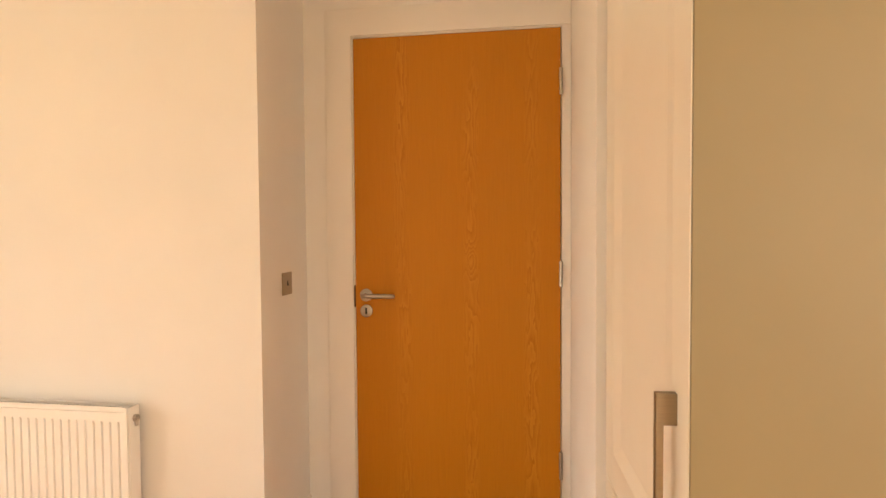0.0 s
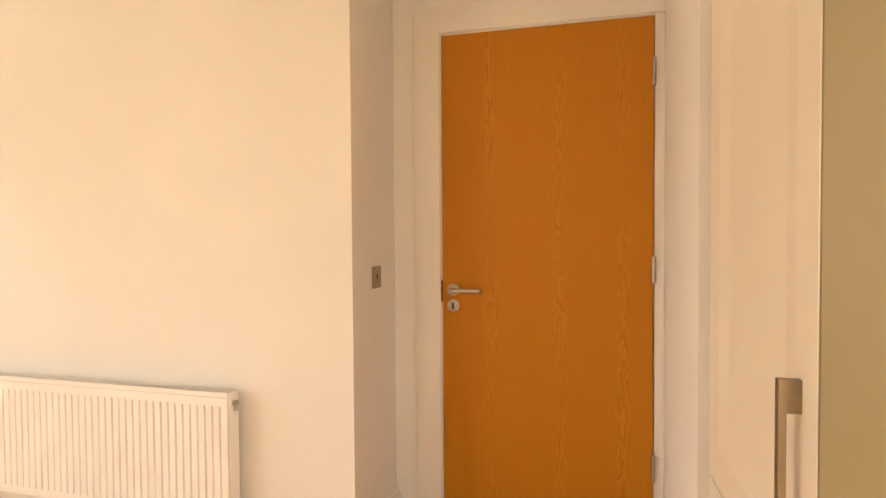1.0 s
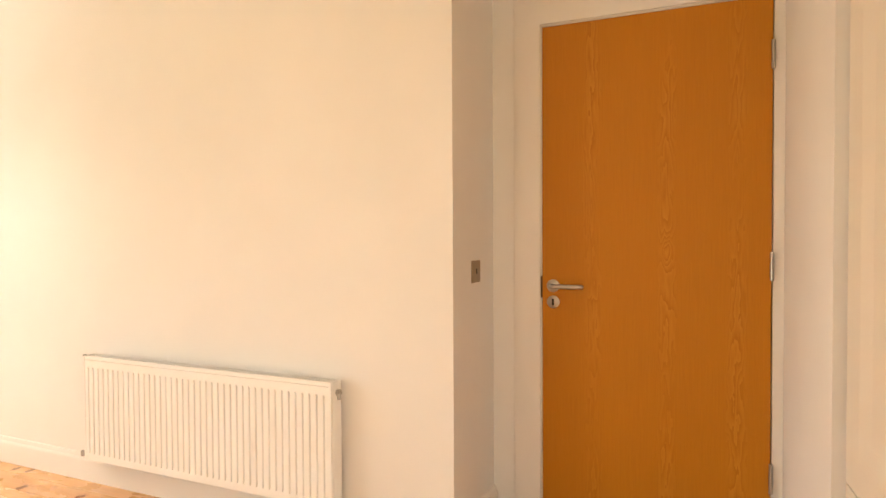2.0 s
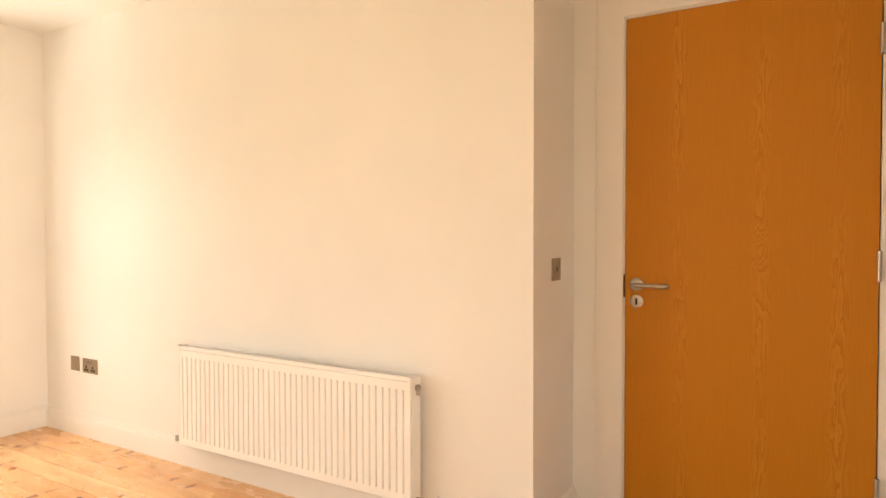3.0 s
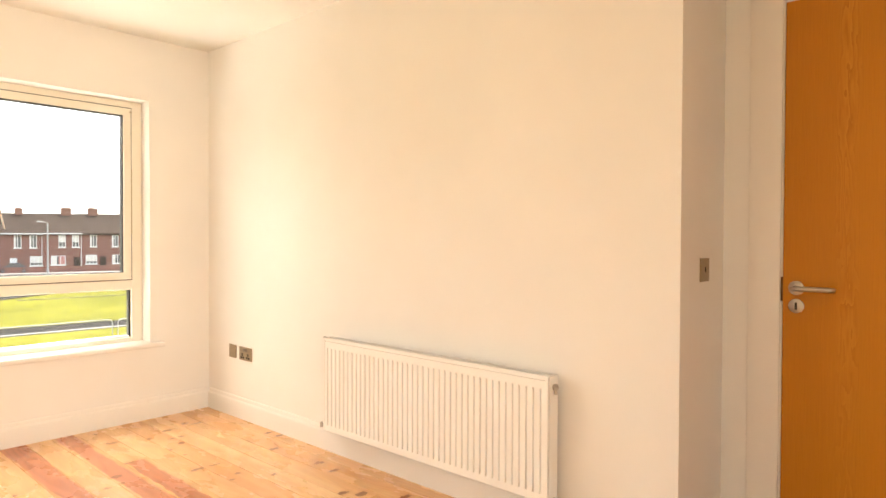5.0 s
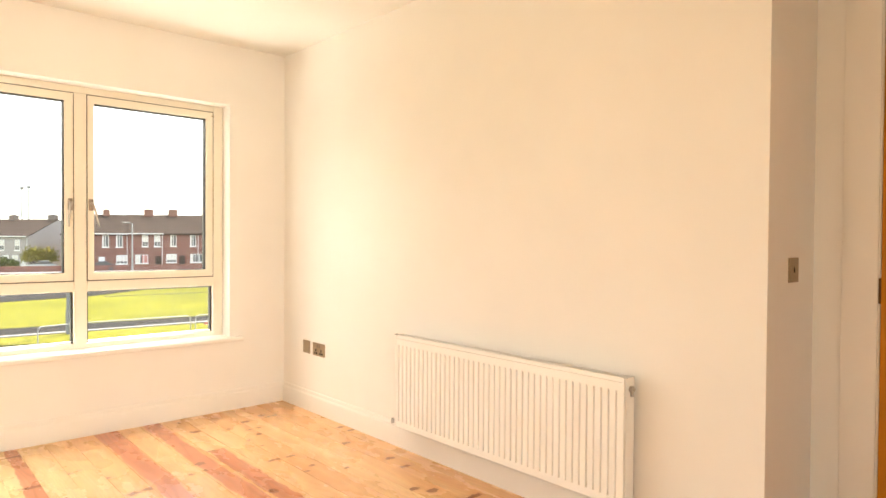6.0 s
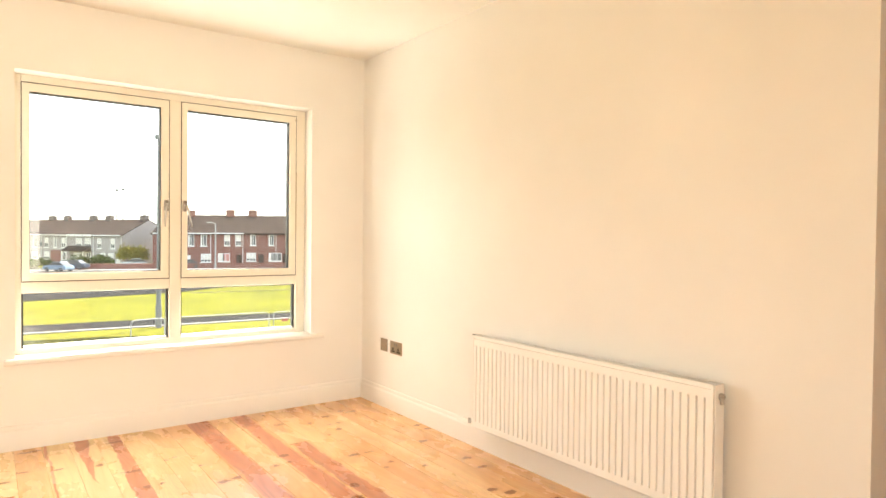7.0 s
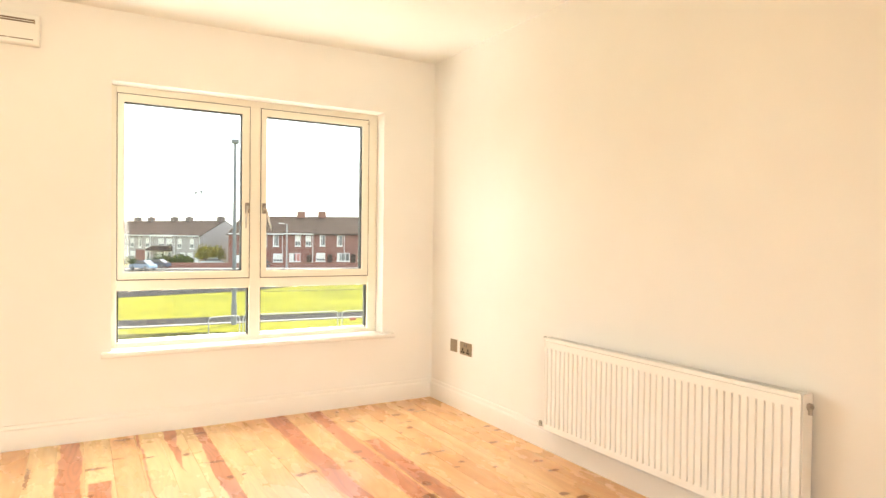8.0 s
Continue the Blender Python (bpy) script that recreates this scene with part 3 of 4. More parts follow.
# ---------------------------------------------------------------- the oak door
def oak_door():
    d = thing("door_1", "closed oak-veneered flush door with lever handle", "door", kind="structure")
    part("door_leaf", boxed(DX - 0.008, DX + 0.036, DY0, DY1, 0.006, DZ, 0.0015), M_VENEER, d, "orange-brown oak veneer leaf")
    bm = bmesh.new()
    for y0, y1, z0, z1 in ((DY1 + 0.003, DY1 + 0.034, 0, DZ + 0.035), (DY0 - 0.0405, DY0 - 0.003, 0, DZ + 0.035), (DY0 - 0.003, DY1 + 0.003, DZ + 0.003, DZ + 0.035)):
        box(bm, DX - 0.001, 0.60, y0, y1, z0, z1, 0.001)
    for y0, y1, z0, z1 in ((DY1 - 0.012, DY1 + 0.003, 0, DZ), (DY0 - 0.003, DY0 + 0.012, 0, DZ), (DY0 + 0.012, DY1 - 0.012, DZ - 0.012, DZ + 0.003)):
        box(bm, DX + 0.040, DX + 0.06, y0, y1, z0, z1)
    part("door_lining", bm, M_TRIM, d, "white painted door lining")
    prof = [(0, 0.0), (0.009, 0.0), (0.011, 0.003), (0.011, 0.106), (0.009, 0.111), (0.0, 0.111)]
    bm = bmesh.new()
    a = DY1 + 0.010
    low = [bm.verts.new((DX - t, a + k, 0)) for t, k in prof]
    turn = [bm.verts.new((DX - t, a + k, DZ + 0.012 + k)) for t, k in prof]
    end = [bm.verts.new((DX - t, DY0 - 0.040, DZ + 0.012 + k)) for t, k in prof]
    for p, q in ((low, turn), (turn, end)):
        for i in range(len(prof)):
            j = (i + 1) % len(prof)
            bm.faces.new((p[i], p[j], q[j], q[i]))
    bm.faces.new(low[::-1])
    bm.faces.new(end)
    bmesh.ops.recalc_face_normals(bm, faces=bm.faces[:])
    part("architrave", bm, M_TRIM, d, "white painted moulded architrave", True)
    # three butt hinges with their knuckles
    for z0, z1 in ((1.790, 1.892), (1.038, 1.139), (0.268, 0.376)):
        bm = tube(bmesh.new(), [(DX - 0.013, DY0 - 0.0015, z0), (DX - 0.013, DY0 - 0.0015, z1)], 0.0068, 12)
        for k in range(1, 5):
            z = z0 + (z1 - z0) * k / 5
            tube(bm, [(DX - 0.013, DY0 - 0.0015, z - 0.0008), (DX - 0.013, DY0 - 0.0015, z + 0.0008)], 0.0072, 12)
        box(bm, DX - 0.010, DX + 0.0, DY0 - 0.004, DY0 + 0.001, z0, z1)
        part("hinge", bm, M_STEEL, d, "satin steel butt hinge", True)
    hy = DY1 - 0.046
    fx = DX - 0.008
    lever = tube(bmesh.new(), [(fx, hy, 0.996), (fx - 0.008, hy, 0.996), (fx - 0.0095, hy, 0.996)], 0.026, 28, radii=[0.026, 0.026, 0.0235])
    path = [(fx - 0.006, hy, 0.996), (fx - 0.029, hy, 0.996)] + [tuple(p) for p in arc((fx - 0.029, hy - 0.018, 0.996), (0, 0.018, 0), (-0.018, 0, 0), 15, 90, 6)]
    path += [(fx - 0.047, hy - 0.108, 0.996)] + [tuple(p) for p in arc((fx - 0.035, hy - 0.111, 0.996), (-0.012, 0, 0), (0, -0.012, 0), 10, 80, 5)]
    tube(lever, path, 0.0095, 14)
    part("lever_handle", lever, M_STEEL, d, "satin steel return lever on a round rose", True)
    rose = tube(bmesh.new(), [(fx, hy, 0.930), (fx - 0.006, hy, 0.930), (fx - 0.0075, hy, 0.930)], 0.026, 28, radii=[0.026, 0.026, 0.0235])
    keep = part("keyhole_rose", rose, M_STEEL, d, "satin steel round escutcheon", True)
    bm = boxed(fx - 0.0084, fx - 0.007, hy - 0.0042, hy + 0.0042, 0.916, 0.943, 0.0015)
    part("keyhole", bm, M_BLACK, keep, "black keyhole")
    part("lock_plate", boxed(DX - 0.0095, DX + 0.004, DY1 + 0.0005, DY1 + 0.007, 0.945, 1.035, 0.001), M_DARKMETAL, d, "dark brown lock keep")
    return d


oak_door()


# ---------------------------------------------------------------- tall cupboard beside the door
def tall_cupboard():
    """Local x runs along the front, away from the near end panel; the front faces +y."""
    W, D, H = 0.690, 0.58, 2.20
    c = thing("tall_cupboard", "cream panelled tall cupboard with a steel bar handle", "cupboard", at=pose(-1.179, -4.490, 0, 0, 0, 4.6))
    bm = bmesh.new()
    box(bm, 0.018, W - 0.018, -D, -D + 0.012, 0.10, H - 0.018)
    box(bm, 0.018, W - 0.018, -D, -0.024, H - 0.018, H)
    box(bm, 0.018, W - 0.018, -D, -0.024, 0.10, 0.118)
    box(bm, W - 0.018, W, -D, -0.022, 0.0, H)
    part("body", bm, M_CAB, c, "cream cabinet carcass")
    part("end_panel", boxed(0, 0.006, -D, -0.001, 0, H, 0.001), M_SIDE_SHADED, c, "plain tan end panel, its shade in the colour")
    part("plinth", boxed(0.018, W - 0.018, -0.08, -0.062, 0, 0.10), M_CAB, c, "cream plinth board")

    def panel_door(z0, z1, pull):
        bm = bmesh.new()
        x0, x1, y0, y1 = 0.0065, W - 0.003, -0.020, 0.0
        sl, sr, rail, be, deep = 0.088, 0.099, 0.085, 0.062, 0.007
        a = [(x0, z0), (x1, z0), (x1, z1), (x0, z1)]
        b = [(x0 + sl, z0 + rail), (x1 - sr, z0 + rail), (x1 - sr, z1 - rail), (x0 + sl, z1 - rail)]
        k = [(x0 + sl + be, z0 + rail + 0.036), (x1 - sr - be, z0 + rail + 0.036), (x1 - sr - be, z1 - rail - 0.036), (x0 + sl + be, z1 - rail - 0.036)]
        rows = [[bm.verts.new((p[0], y0, p[1])) for p in a], [bm.verts.new((p[0], y1 - 0.002, p[1])) for p in a],
                [bm.verts.new((p[0] + (0.002 if i in (0, 3) else -0.002), y1, p[1] + (0.002 if i < 2 else -0.002))) for i, p in enumerate(a)],
                [bm.verts.new((p[0], y1, p[1])) for p in b], [bm.verts.new((p[0], y1 - deep, p[1])) for p in k]]
        for r, s in zip(rows, rows[1:]):
            for i in range(4):
                bm.faces.new((r[i], r[(i + 1) % 4], s[(i + 1) % 4], s[i]))
        bm.faces.new(rows[-1])
        bm.faces.new(rows[0][::-1])
        bmesh.ops.recalc_face_normals(bm, faces=bm.faces[:])
        door = part("door", bm, M_CAB, c, "cream door with a sunk panel")
        h0, h1 = pull
        x, w = 0.070, 0.008
        prof = [(0, h1), (0.031, h1), (0.031, h0), (0, h0), (0, h0 + 0.048), (0.019, h0 + 0.048), (0.019, h1 - 0.048), (0, h1 - 0.048)]
        bm = bmesh.new()
        prism(bm, [(p, z) for p, z in prof[:2]] + [(0.031, h1 - 0.048), (0, h1 - 0.048)], "x", x - w, x + w)
        prism(bm, [(0, h0 + 0.048), (0.031, h0 + 0.048), (0.031, h0), (0, h0)], "x", x - w, x + w)
        prism(bm, [(0.020, h0 + 0.048), (0.031, h0 + 0.048), (0.031, h1 - 0.048), (0.020, h1 - 0.048)], "x", x - w, x + w)
        bmesh.ops.remove_doubles(bm, verts=bm.verts[:], dist=0.0002)
        part("handle", bm, M_PULL, door, "grey satin steel bar handle")

    panel_door(0.662, 2.195, (0.775, 1.030))
    panel_door(0.104, 0.657, (0.38, 0.620))
    return c


tall_cupboard()


# ---------------------------------------------------------------- radiator
def radiator():
    Y0, Y1, Z0, Z1, XF, XB = -2.816, -1.418, 0.150, 0.644, -0.098, -0.030
    r = thing("radiator", "white pressed-steel double panel radiator on the wall", "radiator")

    def pressed(face, back, out):
        bm = bmesh.new()
        count, margin = 40, 0.034
        pitch = (Y1 - Y0 - 2 * margin) / count
        # the outline across the panel: a flat rim, then shallow grooves between broad ribs
        ys = [(Y0, 0.0), (Y0 + margin - 0.004, 0.0)]
        for i in range(count + 1):
            y = Y0 + margin + i * pitch
            ys += [(y - 0.0048, 0.0), (y - 0.0030, 0.0092), (y + 0.0030, 0.0092), (y + 0.0048, 0.0)]
        ys += [(Y1, 0.0)]
        ys = [p for i, p in enumerate(ys) if i == 0 or p[0] > ys[i - 1][0] + 0.0004]
        zs = [(Z0, 0), (Z0 + 0.030, 0), (Z0 + 0.038, 1), (Z1 - 0.064, 1), (Z1 - 0.052, 0), (Z1 - 0.021, 0), (Z1 - 0.019, 1), (Z1 - 0.017, 1), (Z1 - 0.015, 0), (Z1 - 0.004, 0), (Z1, -0.7)]
        grid = [[bm.verts.new((face + out * ((0.004 if Z1 - 0.02 < z < Z1 - 0.016 else d) * max(f, 0) + (0.003 if f < 0 else 0)), y, z)) for y, d in ys] for z, f in zs]
        for a, b in zip(grid, grid[1:]):
            for k in range(len(ys) - 1):
                bm.faces.new((a[k], a[k + 1], b[k + 1], b[k]))
        bmesh.ops.recalc_face_normals(bm, faces=bm.faces[:])
        box(bm, min(face + out * 0.0095, back), max(face + out * 0.0095, back), Y0 + 0.002, Y1 - 0.002, Z0 + 0.001, Z1 - 0.026)
        box(bm, face + 0.0005, face + 0.0035, Y0 + 0.002, Y1 - 0.002, Z1 - 0.014, Z1 - 0.001)
        # the rolled rim down both ends
        for e0, e1 in ((Y0 - 0.0005, Y0 + 0.010), (Y1 - 0.010, Y1 + 0.0005)):
            box(bm, face - 0.0022, face + 0.004, e0, e1, Z0 + 0.002, Z1 - 0.003, 0.0008)
        return bm

    part("front_panel", pressed(XF, XF + 0.014, 1), M_RAD, r, "white ribbed front panel", True)
    part("back_panel", boxed(XB - 0.012, XB, Y0, Y1, Z0, Z1 - 0.004, 0.003), M_RAD, r)
    bm = bmesh.new()
    y = Y0 + 0.05
    while y < Y1 - 0.04:
        box(bm, XF + 0.016, XB - 0.016, y, y + 0.0015, Z0 + 0.04, Z1 - 0.012)
        y += 0.017
    # grey, not white: the cavity's shade under the grille is in this colour
    part("convector_fins", bm, M_GALV_AND_SHADE, r, "convector fins, greyed for the shade inside the radiator")
    bm = bmesh.new()
    for x0, x1 in ((XF + 0.004, XF + 0.007), (XB - 0.015, XB - 0.012)):
        box(bm, x0, x1, Y0 + 0.004, Y1 - 0.004, Z1 - 0.0052, Z1 - 0.0042)
    y = Y0 + 0.004
    while y < Y1 - 0.008:
        box(bm, XF + 0.004, XB - 0.012, y, y + 0.0026, Z1 - 0.0054, Z1 - 0.0044)
        y += 0.014
    part("top_grille", bm, M_RAD, r, "white slotted top grille")
    for y0, y1 in ((Y0 - 0.004, Y0 - 0.0005), (Y1 + 0.0005, Y1 + 0.004)):
        bm = bmesh.new()
        zs = [Z0 + 0.004, Z1 - 0.002]
        box(bm, XF + 0.004, XB - 0.004, y0, y1, zs[0], zs[1], 0.0012)
        part("side_cover", bm, M_RAD, r, "white side cover")
    plug = tube(bmesh.new(), [(XF + 0.036, Y0 - 0.004, 0.598), (XF + 0.036, Y0 - 0.016, 0.598)], 0.0135, 6)
    tube(plug, [(XF + 0.036, Y0 - 0.016, 0.598), (XF + 0.036, Y0 - 0.022, 0.598)], 0.006, 10)
    tube(plug, [(XF + 0.036, Y0 - 0.010, 0.598), (XF + 0.036, Y0 - 0.012, 0.570)], 0.007, 10)
    part("bleed_plug", plug, M_STEEL, r, "steel bleed plug")
    for y, s, dz in ((Y1 + 0.004, 1, -0.020), (Y0 - 0.004, -1, -0.020)):
        bm = tube(bmesh.new(), [(XF + 0.036, y, 0.178 + dz), (XF + 0.036, y + s * 0.058, 0.178 + dz)], 0.008, 12)
        tube(bm, [(XF + 0.036, y + s * 0.040, 0.178 + dz), (XF + 0.036, y + s * 0.047, 0.178 + dz)], 0.0115, 6)
        tube(bm, [(XF + 0.036, y + s * 0.062, 0.164 + dz), (XF + 0.036, y + s * 0.062, 0.190 + dz)], 0.0085, 12)
        valve = part("valve", bm, M_STEEL, r, "satin steel radiator valve", True)
        tail = tube(bmesh.new(), [(XF + 0.046, y + s * 0.062, 0.172 + dz), (0.0, y + s * 0.062, 0.172 + dz)], 0.0075, 12)
        part("pipe", tail, M_RAD, valve, "white painted pipe", True)
    clip = boxed(XF + 0.006, XF + 0.026, Y1 + 0.0045, Y1 + 0.010, Z1 - 0.018, Z1 - 0.012)
    box(clip, XF + 0.006, XF + 0.014, Y1 - 0.008, Y1 + 0.010, Z1 - 0.001, Z1 + 0.002)
    box(clip, XF + 0.006, XF + 0.014, Y1 + 0.0045, Y1 + 0.010, Z1 - 0.012, Z1 + 0.002)
    part("grille_clip", clip, M_VALVE, r, "small dark clip at the corner")
    for y in (Y0 + 0.22, Y1 - 0.22):
        part("bracket", boxed(XB - 0.001, 0.0, y - 0.018, y + 0.018, Z0 + 0.03, Z1 - 0.06), M_RAD, r)
    return r


radiator()


# ---------------------------------------------------------------- electrical plates
def screw(bm, x, y, z, n):
    n = Vector(n)
    p = Vector((x, y, z))
    tube(bm, [p, p + n * 0.0012], 0.0032, 10)


def double_socket():
    y0, y1, z0, z1 = -0.551, -0.405, 0.380, 0.466
    s = thing("wall_socket", "brushed steel double wall socket with black inserts", "socket")
    bm = boxed(-0.0055, 0.0, y0, y1, z0, z1, 0.0012)
    for y in (y0 + 0.013, y1 - 0.013):
        screw(bm, -0.0055, y, (z0 + z1) / 2 + 0.006, (-1, 0, 0))
    part("plate", bm, M_PLATE, s, "brushed steel plate")
    for yc in (y0 + 0.040, y1 - 0.040):
        part("outlet", boxed(-0.0066, -0.005, yc - 0.019, yc + 0.019, z0 + 0.010, z0 + 0.046, 0.0008), M_PLATE, s, "steel outlet face")
        bm = boxed(-0.0074, -0.006, yc - 0.006, yc + 0.006, z0 + 0.028, z0 + 0.045)
        box(bm, -0.0074, -0.006, yc - 0.019, yc - 0.003, z0 + 0.013, z0 + 0.024)
        box(bm, -0.0074, -0.006, yc + 0.003, yc + 0.019, z0 + 0.013, z0 + 0.024)
        part("pin_hole", bm, M_BLACK, s, "black pin holes")
        side = 1 if yc < (y0 + y1) / 2 else -1
        part("rocker", boxed(-0.0090, -0.005, yc + side * 0.020 - 0.006, yc + side * 0.020 + 0.006, z0 + 0.056, z0 + 0.076, 0.001), M_VALVE, s, "dark steel rocker switch")


def blank_plate():
    s = thing("blank_plate", "brushed steel blank wall plate beside the socket", "wall plate")
    bm = boxed(-0.0055, 0.0, -0.364, -0.278, 0.382, 0.468, 0.0012)
    for y in (-0.356, -0.286):
        screw(bm, -0.0055, y, 0.425, (-1, 0, 0))
    part("plate", bm, M_PLATE, s)


def light_switch():
    x0, x1, z0, z1, y = 0.179, 0.265, 1.017, 1.104, -3.284
    s = thing("light_switch", "brushed steel light switch with a dark rocker", "light switch")
    bm = boxed(x0, x1, y - 0.0055, y, z0, z1, 0.0012)
    for x in (x0 + 0.013, x1 - 0.013):
        screw(bm, x, y - 0.0055, (z0 + z1) / 2, (0, -1, 0))
    part("plate", bm, M_PLATE, s, "brushed steel plate")
    xc, zc = (x0 + x1) / 2, (z0 + z1) / 2
    bm = prism(bmesh.new(), [(y - 0.005, zc - 0.009), (y - 0.0085, zc - 0.008), (y - 0.0068, zc + 0.011), (y - 0.005, zc + 0.011)], "x", xc - 0.003, xc + 0.003)
    part("rocker", bm, M_BLACK, s, "dark rocker")


double_socket()
blank_plate()
light_switch()


# ---------------------------------------------------------------- ventilator high on the window wall
def wall_vent():
    x0, x1, z0, z1, d = -2.934, -2.450, 2.172, 2.338, 0.040
    v = thing("wall_ventilator", "white plastic slotted ventilator near the ceiling", "ventilator")
    part("body", boxed(x0, x1, -d, 0, z0, z1, 0.010, 3), M_PLASTIC, v, "white plastic housing", True)
    for z in (2.289, 2.301):
        part("slot", boxed(x0 + 0.03, x1 - 0.030, -d - 0.0012, -d + 0.004, z, z + 0.0075), M_DARKMETAL, v, "dark air slot")
    for a, b in ((x0 + 0.03, x1 - 0.15), (x1 - 0.14, x1 - 0.030)):
        part("flap_joint", boxed(a, b, -d - 0.001, -d + 0.004, 2.199, 2.2035), M_DARKMETAL, v, "dark flap joint")
    part("lower_lip", boxed(x0 + 0.03, x1 - 0.030, -d - 0.004, -d + 0.004, 2.179, 2.184, 0.001), M_PLASTIC, v, "plastic lip")
    part("end_clip", boxed(x1 - 0.030, x1 - 0.022, -d - 0.002, -d + 0.004, 2.287, 2.311, 0.001), M_PLATE, v, "grey end clip")


wall_vent()


# ---------------------------------------------------------------- outside
G = -4.4
bm = bmesh.new()
bmesh.ops.create_grid(bm, x_segments=40, y_segments=40, size=1500)
for v in bm.verts:
    v.co.z = G
structure("ground", bm, M_GRASS, "wide sunlit green lawn outside", "grass")


def sheet(name, corners, z, material, label, category, thick=0.25):
    bm = bmesh.new()
    top = [bm.verts.new((x, y, G + z)) for x, y in corners]
    low = [bm.verts.new((x, y, G + z - thick)) for x, y in corners]
    k = len(corners)
    bm.faces.new(top)
    bm.faces.new(low[::-1])
    for i in range(k):
        bm.faces.new((top[i], low[i], low[(i + 1) % k], top[(i + 1) % k]))
    bmesh.ops.recalc_face_normals(bm, faces=bm.faces[:])
    return structure(name, bm, material, label, category)


sheet("path", [(-40.18, 40.65), (-40.2, 45.85), (59.84, 35.25), (59.85, 34.05)], 0.02, M_ASPHALT, "dark asphalt footpath across the lawn", "path")
sheet("path_kerb", [(-40.18, 40.05), (-40.18, 40.65), (59.85, 34.05), (59.85, 33.55)], 0.06, M_PAVING, "pale concrete path edging", "kerb")
sheet("verge", [(-40.1, 21.85), (-40.16, 36.65), (-0.56, 35.01), (2.85, 34.42), (6.05, 33.23), (6.1, 22.03)], 0.02, M_VERGE, "rough dark olive grass verge", "grass")
sheet("road", [(-60.21, 47.77), (-60.36, 85.77), (18.71, 67.09), (41.73, 63.98), (41.73, 63.58), (19.22, 65.49), (16.23, 63.48), (12.74, 60.86), (0.75, 58.01)], 0.02, M_ASPHALT, "dark asphalt side road", "road")
sheet("lawn_edging", [(13.75, 59.57), (13.74, 59.82), (45.76, 57.19), (45.76, 56.94)], 0.04, M_KERB, "thin grey edging across the lawn", "kerb")
sheet("street", [(-80.46, 109.69), (-80.58, 139.69), (3.49, 122.03), (11.55, 109.06), (89.62, 90.37), (89.69, 74.37)], 0.03, M_ASPHALT, "asphalt street before the houses", "road")
sheet("pavement", [(-80.52, 125.09), (-80.54, 129.19), (89.62, 90.87), (89.64, 86.77)], 0.13, M_PAVING, "pale concrete pavement", "pavement")


